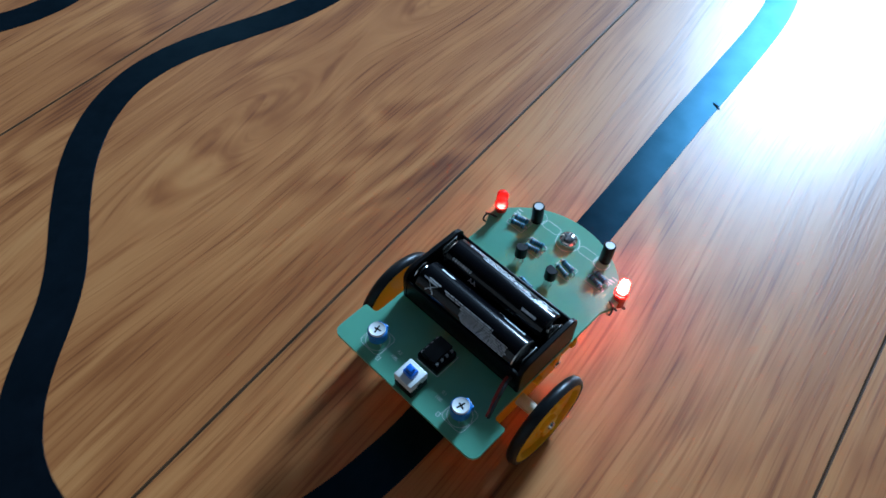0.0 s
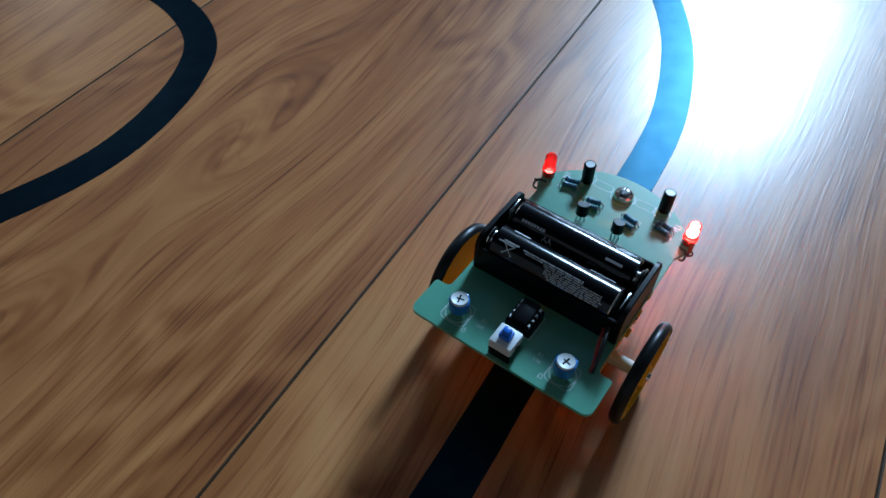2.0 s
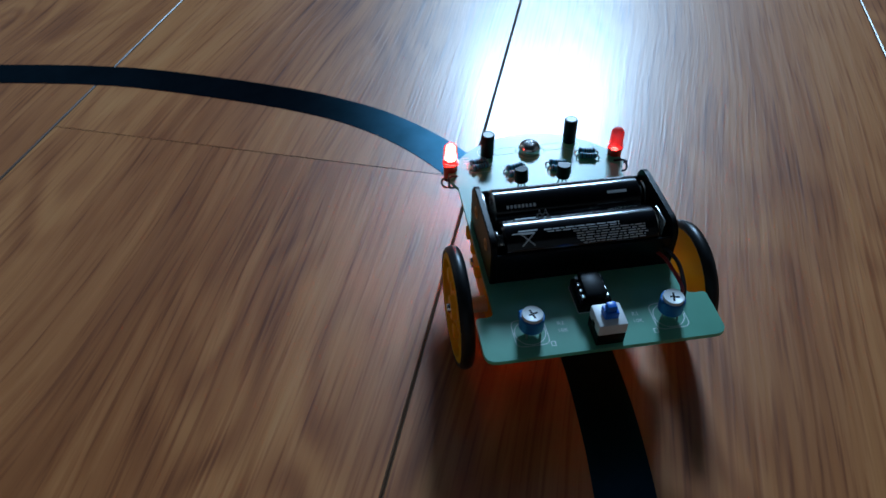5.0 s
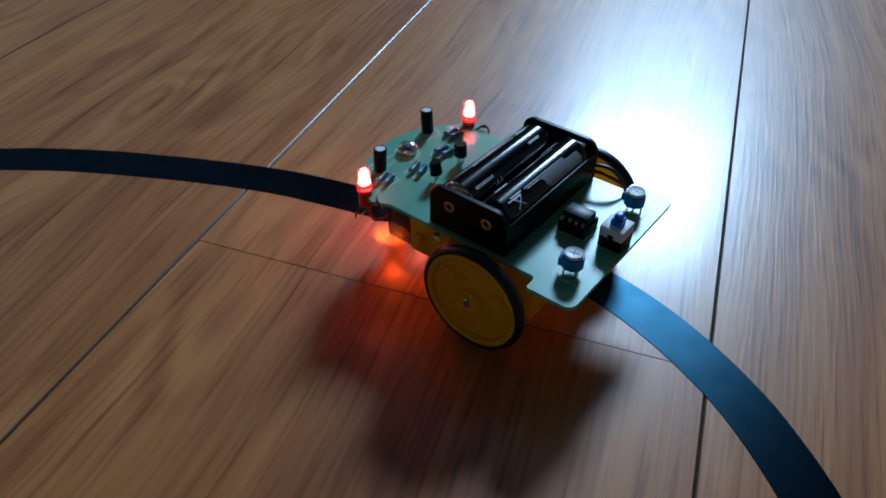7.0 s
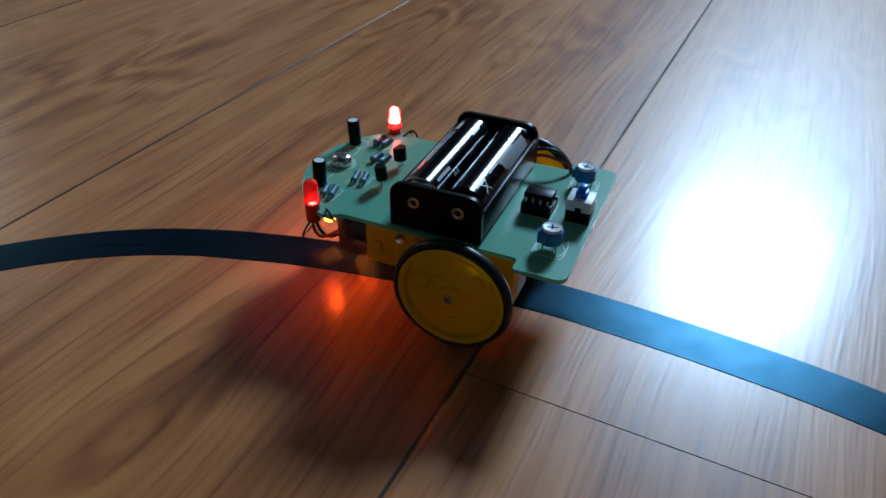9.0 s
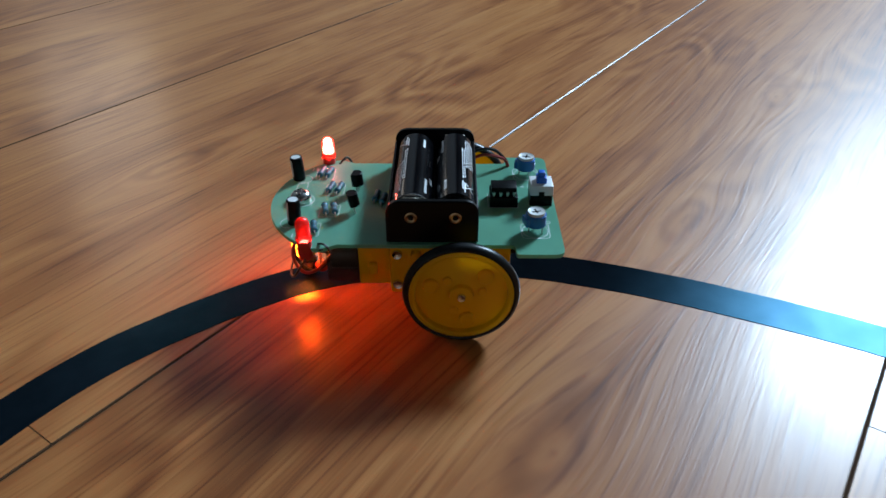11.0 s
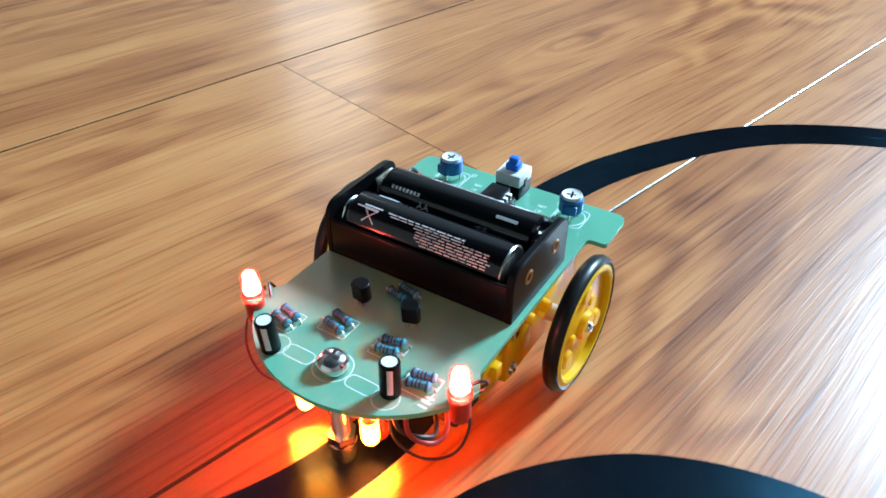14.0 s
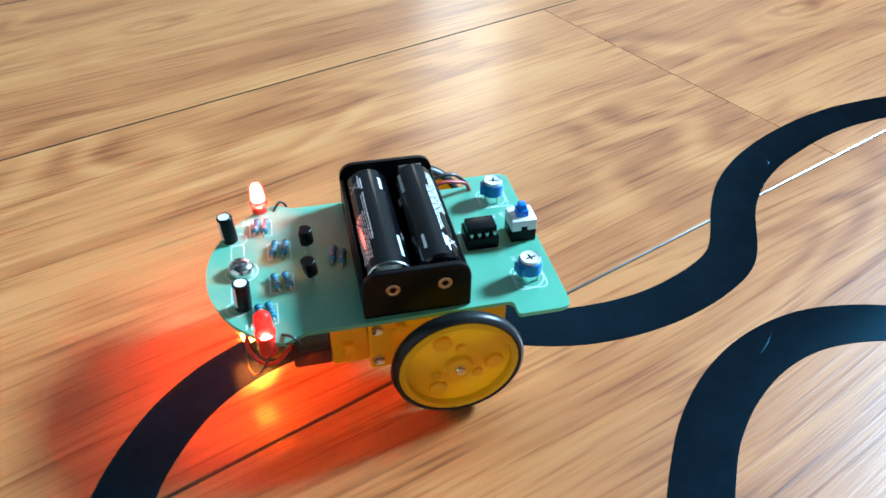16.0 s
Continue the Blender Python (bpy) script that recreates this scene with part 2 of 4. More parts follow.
OAK = oak()
# unseen walls and ceiling: tones set to steer bounced light and reflections
WALL = material("wall_paint", (0.085, 0.07, 0.055), 0.9, scale=60, vary=0.04, bump=0.1)
WALL_NORTH = material("grey_wall_paint", (0.12, 0.112, 0.104), 0.9, scale=60, vary=0.04, bump=0.1)
WALL_FILL_WEST = material("west_wall_fill_tone", (0.52, 0.45, 0.38), 0.9, scale=60, vary=0.04, bump=0.1)
WALL_FILL_SOUTH = material("south_wall_fill_tone", (0.24, 0.21, 0.18), 0.9, scale=60, vary=0.04, bump=0.1)
CEIL = material("ceiling_low_fill_tone", (0.022, 0.026, 0.030), 0.9, scale=60, vary=0.03)
FRAME = material("window_paint", (0.78, 0.78, 0.77), 0.4, scale=80, vary=0.04)
SKIRT = material("skirting_paint", (0.75, 0.74, 0.72), 0.45, scale=80, vary=0.04)


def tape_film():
    """Black film; the blue of the window light is put into its gloss colour."""
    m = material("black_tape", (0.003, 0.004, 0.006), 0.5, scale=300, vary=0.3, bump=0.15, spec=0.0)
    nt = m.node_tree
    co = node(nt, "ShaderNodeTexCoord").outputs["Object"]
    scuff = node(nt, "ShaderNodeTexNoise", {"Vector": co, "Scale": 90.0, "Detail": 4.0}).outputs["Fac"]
    # gloss coloured blue in place of bluish light mirrored from the windows
    skylight_tint = ramp(nt, scuff, [(0.3, (0.007, 0.0205, 0.030)), (0.7, (0.011, 0.0285, 0.042))])
    gl = node(nt, "ShaderNodeBsdfAnisotropic", {"Color": skylight_tint, "Roughness": 0.33}, distribution="BECKMANN")
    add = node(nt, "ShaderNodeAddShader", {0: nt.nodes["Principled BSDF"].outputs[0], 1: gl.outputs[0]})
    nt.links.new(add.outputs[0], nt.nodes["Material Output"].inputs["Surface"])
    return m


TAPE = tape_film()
EDGE = material("board_edge", (0.085, 0.042, 0.020), 0.34, scale=300, vary=0.25, spec=0.34)
UNDER = material("underlay", (0.03, 0.022, 0.016), 0.9)
PCB = translucent(material("pcb_green", (0.150, 0.440, 0.305), 0.30, scale=120, vary=0.10, spec=0.48), (0.48, 0.80, 0.55), 0.28)
SILK = material("silkscreen", (0.74, 0.82, 0.78), 0.5, vary=0.05)
BLACK = material("black_plastic", (0.0025, 0.0025, 0.003), 0.36, scale=500, vary=0.3, bump=0.1, spec=0.13)
RUBBER = material("rubber", (0.008, 0.009, 0.010), 0.36, scale=700, vary=0.25, bump=0.1, spec=0.28)
YELLOW = translucent(material("yellow_plastic", (1.0, 0.58, 0.005), 0.36, scale=90, vary=0.05), (1.0, 0.66, 0.008), 0.45)
WRAP = material("battery_wrap", (0.002, 0.002, 0.003), 0.15, scale=200, vary=0.2, spec=0.42)
INK = material("battery_print", (0.75, 0.77, 0.78), 0.35, vary=0.15)
INK_DIM = material("battery_small_print", (0.68, 0.68, 0.68), 0.4, vary=0.15)
WHITE = material("white_plastic", (0.74, 0.75, 0.74), 0.4, vary=0.06)
NYLON = material("milky_nylon", (0.66, 0.62, 0.52), 0.4, vary=0.06)
BLUE = material("blue_plastic", (0.015, 0.15, 0.66), 0.35, vary=0.1)
TRIMBLUE = material("dark_blue_plastic", (0.02, 0.16, 0.46), 0.35, vary=0.1)
RESBLUE = material("resistor_blue", (0.04, 0.25, 0.36), 0.4, vary=0.12)
BAND = material("resistor_band", (0.03, 0.02, 0.02), 0.5)
STEEL = material("steel", (0.72, 0.70, 0.66), 0.22, 1.0, vary=0.08)
TIN = material("tinned_wire", (0.66, 0.66, 0.64), 0.32, 1.0, vary=0.08)
BRASS = material("brass_eyelet", (0.46, 0.30, 0.16), 0.3, 1.0, vary=0.1)
REDWIRE = material("red_wire", (0.36, 0.025, 0.018), 0.4, vary=0.1)
BLACKWIRE = material("black_wire", (0.014, 0.014, 0.015), 0.4, vary=0.2)
GREYMOTOR = tinted_plastic("clear_motor_shell", (0.11, 0.08, 0.07), 0.70)
MOTORCAN = material("motor_can", (0.30, 0.28, 0.26), 0.3, 1.0, vary=0.1)
LEDRED = tinted_plastic("red_led_plastic", (0.85, 0.030, 0.016), 0.36)
LEDSLEEVE = material("red_led_sleeve", (0.62, 0.022, 0.014), 0.3, vary=0.08)
LEDCLEAR = tinted_plastic("clear_led_plastic", (0.8, 0.55, 0.4), 0.7)
GLOWRED = glow("led_glow", (1.0, 0.27, 0.20), 125.0)
GLOWORANGE = glow("sensor_led_glow", (1.0, 0.21, 0.022), 48000.0)
GLOWAMBER = glow("sensor_led_side_glow", (1.0, 0.100, 0.004), 205.0)
GLASS, gnt, gb = nodes_of("window_glass")
gb.inputs["Transmission Weight"].default_value, gb.inputs["Roughness"].default_value, gb.inputs["IOR"].default_value = 1.0, 0.0, 1.45


# ---- mesh helpers: millimetres in, metres out ----
MM = 0.001


def to_object(name, bm, mat, sharp=35, unit=MM):
    bmesh.ops.recalc_face_normals(bm, faces=bm.faces)
    me = bpy.data.meshes.new(name)
    bmesh.ops.scale(bm, vec=(unit, unit, unit), verts=bm.verts)
    bm.to_mesh(me)
    bm.free()
    for p in me.polygons:
        p.use_smooth = True
    me.set_sharp_from_angle(angle=radians(sharp))
    me.materials.append(mat)
    return new(name, me)


def part(name, bm, mat, parent, label="", sharp=35):
    ob = to_object(name, bm, mat, sharp)
    ob.parent = parent
    return tagged(ob, label)


def box(bm, x0, x1, y0, y1, z0, z1, bevel=0.0, seg=2):
    r = bmesh.ops.create_cube(bm, size=1, matrix=Matrix.Translation(((x0 + x1) / 2, (y0 + y1) / 2, (z0 + z1) / 2)) @ Matrix.Diagonal((x1 - x0, y1 - y0, z1 - z0, 1)))
    if bevel:
        es = list({e for v in r["verts"] for e in v.link_edges})
        bmesh.ops.bevel(bm, geom=es, offset=bevel, segments=seg, affect="EDGES", profile=0.5)
    return bm


def aim(p0, p1):
    p0, p1 = Vector(p0), Vector(p1)
    return Matrix.Translation((p0 + p1) / 2) @ (p1 - p0).to_track_quat("Z", "Y").to_matrix().to_4x4(), (p1 - p0).length


def cyl(bm, p0, p1, r, r2=None, n=20, bevel=0.0):
    m, h = aim(p0, p1)
    res = bmesh.ops.create_cone(bm, cap_ends=True, segments=n, radius1=r, radius2=r if r2 is None else r2, depth=h, matrix=m)
    if bevel:
        es = [e for e in {e for v in res["verts"] for e in v.link_edges} if max(len(f.verts) for f in e.link_faces) > 4]
        bmesh.ops.bevel(bm, geom=es, offset=bevel, segments=2, affect="EDGES", profile=0.5)
    return bm


def lathe(bm, profile, p, axis, n=32):
    """Turn (radius, height) pairs round the axis through p."""
    m = Matrix.Translation(p) @ Vector(axis).to_track_quat("Z", "Y").to_matrix().to_4x4()
    rings = []
    for r, h in profile:
        if r < 1e-6:
            rings.append([bm.verts.new(m @ Vector((0, 0, h)))])
        else:
            rings.append([bm.verts.new(m @ Vector((r * math.cos(2 * math.pi * i / n), r * math.sin(2 * math.pi * i / n), h))) for i in range(n)])
    for a, b in zip(rings[:-1], rings[1:]):
        for i in range(n):
            j = (i + 1) % n
            vs = [a[i % len(a)], a[j % len(a)], b[j % len(b)], b[i % len(b)]]
            vs = list(dict.fromkeys(vs))
            if len(vs) > 2:
                bm.faces.new(vs)
    return bm


def smooth_path(pts, steps=6, closed=False):
    """A Catmull-Rom line through the points."""
    n, out = len(pts), []
    ps = [Vector(p) for p in pts]
    for i in range(n if closed else n - 1):
        p1, p2 = ps[i], ps[(i + 1) % n]
        p0 = ps[i - 1] if closed or i else p1 * 2 - p2
        p3 = ps[(i + 2) % n] if closed or i + 2 < n else p2 * 2 - p1
        for k in range(steps):
            t = k / steps
            out.append(0.5 * (2 * p1 + (p2 - p0) * t + (2 * p0 - 5 * p1 + 4 * p2 - p3) * t * t + (3 * p1 - p0 - 3 * p2 + p3) * t ** 3))
    if not closed:
        out.append(ps[-1])
    return out


def tube(bm, pts, r, n=8, steps=6, closed=False):
    line = smooth_path(pts, steps, closed) if len(pts) > 2 else [Vector(p) for p in pts]
    rings, up = [], Vector((0.13, 0.31, 0.94))
    for i, p in enumerate(line):
        a = line[i - 1] if i or closed else p
        b = line[(i + 1) % len(line)] if i + 1 < len(line) or closed else p
        d = (b - a).normalized()
        x = d.cross(up).normalized()
        y = x.cross(d).normalized()
        up = y
        rings.append([bm.verts.new(p + r * (x * math.cos(2 * math.pi * k / n) + y * math.sin(2 * math.pi * k / n))) for k in range(n)])
    pairs = list(zip(rings, rings[1:] + rings[:1])) if closed else list(zip(rings[:-1], rings[1:]))
    for a, b in pairs:
        for k in range(n):
            bm.faces.new((a[k], a[(k + 1) % n], b[(k + 1) % n], b[k]))
    if not closed:
        bm.faces.new(rings[0][::-1])
        bm.faces.new(rings[-1])
    return bm


def prism(bm, outline, z0, z1, bevel=0.0):
    """Extrude a flat outline upwards."""
    f = bm.faces.new([bm.verts.new((x, y, z0)) for x, y in outline])
    r = bmesh.ops.extrude_face_region(bm, geom=[f])
    vs = [v for v in r["geom"] if isinstance(v, bmesh.types.BMVert)]
    bmesh.ops.translate(bm, vec=(0, 0, z1 - z0), verts=vs)
    if bevel:
        es = [e for e in bm.edges if all(abs(v.co.z - z1) < 1e-6 for v in e.verts) or all(abs(v.co.z - z0) < 1e-6 for v in e.verts)]
        bmesh.ops.bevel(bm, geom=es, offset=bevel, segments=1, affect="EDGES")
    return bm


def rounded(points, r, seg=4):
    """Round the corners of an outline; r is one radius for all or a list."""
    out, n = [], len(points)
    for i, p in enumerate(points):
        rr = r[i] if isinstance(r, (list, tuple)) else r
        p, a, b = Vector(p), Vector(points[i - 1]), Vector(points[(i + 1) % n])
        if rr <= 0:
            out.append(tuple(p))
            continue
        q0, q1 = p + (a - p).normalized() * rr, p + (b - p).normalized() * rr
        for k in range(seg + 1):
            t = k / seg
            out.append(tuple(q0 * (1 - t) ** 2 + p * 2 * t * (1 - t) + q1 * t * t))
    return out


def letters(bm, text, size, place):
    """Built-in font as flat faces, each corner moved by place(u, v)."""
    c = bpy.data.curves.new("letters", "FONT")
    c.body, c.size, c.align_x, c.align_y, c.resolution_u = text, size, "CENTER", "CENTER", 2
    ob = new("letters", c)
    me = bpy.data.meshes.new_from_object(ob)
    vs = [bm.verts.new(place(v.co.x, v.co.y)) for v in me.vertices]
    for p in me.polygons:
        bm.faces.new([vs[i] for i in p.vertices])
    bpy.data.objects.remove(ob)
    bpy.data.curves.remove(c)
    bpy.data.meshes.remove(me)
    return bm


# ---- the room ----
X0, X1, Y0, Y1, ZC = ROOM
TH = 0.2


def structure(name, boxes, mat, label=""):
    bm = bmesh.new()
    for b in boxes:
        box(bm, *b)
    return tagged(to_object(name, bm, mat, unit=1.0), label, kind="structure")


a, b, c, d = WIN_EAST
structure("wall_east", [(X1, X1 + TH, Y0, a, 0, ZC), (X1, X1 + TH, b, Y1, 0, ZC), (X1, X1 + TH, a, b, 0, c), (X1, X1 + TH, a, b, d, ZC)], WALL, "unseen brown wall with a window, dark to hold back fill")
a, b, c, d = WIN_NORTH
structure("wall_north", [(X0, a, Y1, Y1 + TH, 0, ZC), (b, X1, Y1, Y1 + TH, 0, ZC), (a, b, Y1, Y1 + TH, 0, c), (a, b, Y1, Y1 + TH, d, ZC)], WALL_NORTH, "unseen grey wall with a narrow window, tone set for reflections")
structure("wall_west", [(X0 - TH, X0, Y0, Y1, 0, ZC)], WALL_FILL_WEST, "unseen beige wall that bounces light onto the car")
structure("wall_south", [(X0, X1, Y0 - TH, Y0, 0, ZC)], WALL_FILL_SOUTH, "unseen warm wall that bounces fill light onto the car")
structure("ceiling", [(X0, X1, Y0, Y1, ZC, ZC + TH)], CEIL, "unseen near-black ceiling that keeps fill light low")
structure("baseboard_west", [(X0, X0 + 0.015, Y0, Y1, 0, 0.07)], SKIRT, "white skirting board")
structure("baseboard_south", [(X0 + 0.015, X1, Y0, Y0 + 0.015, 0, 0.07)], SKIRT, "white skirting board")
structure("baseboard_east", [(X1 - 0.015, X1, Y0 + 0.015, Y1, 0, 0.07)], SKIRT, "white skirting board")
structure("baseboard_north", [(X0 + 0.015, X1 - 0.015, Y1 - 0.015, Y1, 0, 0.07)], SKIRT, "white skirting board")


def window(name, m, w, h, label):
    """A framed window about its middle, glass in the plane x = 0.12."""
    base = tagged(new(name), label, kind="structure")
    base.matrix_basis = m
    bm = bmesh.new()
    t = 0.05
    for s in ((-w / 2, w / 2, -h / 2, -h / 2 + t), (-w / 2, w / 2, h / 2 - t, h / 2), (-w / 2, -w / 2 + t, -h / 2 + t, h / 2 - t), (w / 2 - t, w / 2, -h / 2 + t, h / 2 - t)):
        box(bm, 90, 150, s[0] * 1000, s[1] * 1000, s[2] * 1000, s[3] * 1000, 4)
    part("window_frame", bm, FRAME, base)
    bm = bmesh.new()
    box(bm, 118, 122, -w * 500 + 52, w * 500 - 52, -h * 500 + 52, h * 500 - 52)
    pane = part("pane", bm, GLASS, base)
    pane.visible_shadow = False


window("window_1", Matrix.Translation((X1, ey, ez)), WIN_EAST[1] - WIN_EAST[0], WIN_EAST[3] - WIN_EAST[2], "bright white-framed window")
window("window_2", Matrix.Translation((nx, Y1, nz)) @ pose(0, 0, 0, 0, 0, 90), WIN_NORTH[1] - WIN_NORTH[0], WIN_NORTH[3] - WIN_NORTH[2], "narrow white-framed window")

# ---- the tape line on the boards ----
LOOP = [(-443, -70), (-380, -71), (-320, -73), (-257, -73), (-197, -75), (-145, -76), (-103, -75), (-53, -63), (-18, -50), (13, -33),
        (37, -18), (56, 0), (73, 21), (85, 43), (94.5, 68), (100.5, 105), (102.5, 145), (103.5, 182), (101, 214), (95, 248), (89, 278), (82, 303), (72, 331), (58, 358),
        (36, 385), (8, 408), (-25, 421), (-60, 431), (-90, 433), (-120, 431), (-153, 424), (-180, 408), (-196, 393), (-212, 386), (-240, 384),
        (-268, 389), (-295, 402), (-315, 424), (-345, 441), (-375, 447), (-400, 443), (-422, 431), (-443, 408), (-455, 372), (-454, 335), (-442, 303), (-420, 287), (-393, 279),
        (-365, 280), (-338, 291), (-316, 309), (-298, 324), (-280, 337), (-258, 346), (-233, 350), (-208, 346), (-187, 334), (-169, 316),
        (-156, 288), (-152, 255), (-158, 220), (-174, 187), (-196, 170), (-229, 158), (-265, 154), (-300, 158), (-340, 174), (-378, 187), (-414, 186), (-447, 170),
        (-474, 146), (-494, 121), (-512, 100), (-532, 85), (-553, 70), (-568, 53), (-578, 32), (-580, 2), (-566, -28), (-538, -52), (-495, -66)]


def tape_line():
    line = smooth_path([(x, y, 0) for x, y in LOOP], 6, True)
    line = [sum((line[(i + k) % len(line)] for k in range(-4, 5)), Vector()) / 9 for i in range(len(line))]
    bm, n, w, h = bmesh.new(), len(LOOP) * 6, 9.35, 0.22
    rows = []
    for i, p in enumerate(line):
        d = (line[(i + 1) % n] - line[i - 1]).normalized()
        s = Vector((-d.y, d.x, 0))
        lift = 0.10 * noise.noise(Vector((p.x * 0.04, p.y * 0.04, 3.0)))
        e0 = w + 0.25 * noise.noise(Vector((p.x * 0.06, p.y * 0.06, 1.0)))
        e1 = w + 0.25 * noise.noise(Vector((p.x * 0.06, p.y * 0.06, 2.0)))
        rows.append([bm.verts.new(p + s * k + Vector((0, 0, z))) for k, z in ((-e0, 0.03), (-e0 + 0.15, h), (-4.0, h + 0.05 + lift), (0, h + 0.04 - lift), (4.0, h + 0.05 + lift), (e1 - 0.15, h), (e1, 0.03))])
    for i in range(n):
        a, b = rows[i], rows[(i + 1) % n]
        for k in range(6):
            bm.faces.new((a[k], a[k + 1], b[k + 1], b[k]))
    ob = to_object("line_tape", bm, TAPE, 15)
    return tagged(ob, "glossy black tape stuck in a winding loop on floor boards", "tape")


tape = tape_line()


def wrinkle(x, y, turn, length, high, wide):
    """A raised fold in the tape."""
    bm = bmesh.new()
    pts = [(-1, 0), (-0.5, 0.7), (0, 1), (0.5, 0.75), (1, 0)]
    rows = []
    for u, k in pts:
        rows.append([bm.verts.new((u * length / 2, v * wide * (0.3 + 0.7 * k), 0.24 + (high * k if abs(v) < 0.5 else 0))) for v in (-1, 0, 1)])
    for a, b in zip(rows[:-1], rows[1:]):
        for k in range(2):
            bm.faces.new((a[k], a[k + 1], b[k + 1], b[k]))
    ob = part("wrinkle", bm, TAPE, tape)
    ob.matrix_basis = pose(x * MM, y * MM, 0, 0, 0, turn)


wrinkle(56, 356, 118, 34, 0.35, 0.8)
wrinkle(-217, -82, 60, 7, 0.5, 1.2)
wrinkle(-133, 425, 40, 6, 0.5, 1.2)
wrinkle(-268, 390, -10, 12, 0.2, 0.9)
wrinkle(-231, 352, 20, 14, 0.2, 1.0)
wrinkle(-300, 320, 50, 10, 0.2, 1.0)


# ---- the line-following car ----
car = tagged(new("robot_car"), "small line-following robot car with green circuit board and yellow wheels", "robot car")
ZP = 35.9      # top of the board


def build_board():
    arc = [(40 + 37 * math.cos(t), 37 * math.sin(t)) for t in [radians(-67 + 134 * i / 28) for i in range(29)]]
    side = [(48.5, 30.6), (-13.8, 30.6), (-13.8, 36.4), (-30.6, 36.4)]
    rear = rounded(side + [(x, -y) for x, y in reversed(side)], [0, 2.0, 1.2, 3.8, 3.8, 1.2, 2.0, 0])
    outline = [(54.3, -33.6)] + arc[1:-1] + [(54.3, 33.6)] + rear
    bm = prism(bmesh.new(), outline, ZP - 1.6, ZP, 0.15)
    board = part("circuit_board", bm, PCB, car, "sea-green fibreglass circuit board", 50)

    def ring(x, y, pts, w=0.13, closed=True):
        bm = bmesh.new()
        q = [Vector((x + px, y + py, 0)) for px, py in pts]
        m = len(q)
        rows = []
        for i, p in enumerate(q):
            d = (q[(i + 1) % m if closed else min(i + 1, m - 1)] - q[i - 1 if closed else max(i - 1, 0)]).normalized()
            s = Vector((-d.y, d.x, 0)) * w
            rows.append((bm.verts.new(p + s + Vector((0, 0, ZP + 0.04))), bm.verts.new(p - s + Vector((0, 0, ZP + 0.04)))))
        for i in range(m if closed else m - 1):
            bm.faces.new((*rows[i], *reversed(rows[(i + 1) % m])))
        part("silkscreen_outline", bm, SILK, board)

    def circle(r, sx=1.0, sy=1.0, n=28):
        return [(sx * r * math.cos(2 * math.pi * i / n), sy * r * math.sin(2 * math.pi * i / n)) for i in range(n)]
    for s in (1, -1):
        ring(-21.5, 21.4 * s, rounded([(-5, -5), (5, -5), (5, 5), (-5, 5)], 2.2))
        ring(-21.5, 21.4 * s, circle(4.6))
        ring(67.5, 16.6 * s, circle(3.3))
        ring(67.2, 9.6 * s, rounded([(-2.0, -4.4), (2.0, -4.4), (2.0, 4.4), (-2.0, 4.4)], 2.0))
        ring(-26.6, 15.6 * s, rounded([(-0.8, -0.6), (0.8, -0.6), (0.8, 0.6), (-0.8, 0.6)], 0.1), 0.12)
        for k in range(3):
            ring(62.0 + 1.5 * k, 25.0 * s, [(0, -1.2), (0, 1.2)], 0.25, False)
        ring(59.5, 21.0 * s, rounded([(-3.6, -4.2), (3.6, -4.2), (3.6, 4.2), (-3.6, 4.2)], 0.3), 0.13)
        ring(54.0, 8.0 * s, rounded([(-3.6, -4.2), (3.6, -4.2), (3.6, 4.2), (-3.6, 4.2)], 0.3), 0.13)
    ring(66, 0, circle(5.0))
    ring(-11, 0, rounded([(-5.6, -5.2), (5.6, -5.2), (5.6, 5.2), (-5.6, 5.2)], 0.3), 0.15)
    for y, name in ((11.6, "R2"), (-11.6, "R1")):
        for x, text in ((-19.4, name), (-22.2, "10K")):
            bm = letters(bmesh.new(), text, 2.0, lambda u, v, x=x, y=y: Vector((x + v, y - u, ZP + 0.04)))
            tagged(part("lettering", bm, SILK, board, "white printed component name and value"), kind="stuff")
    return board


board = build_board()


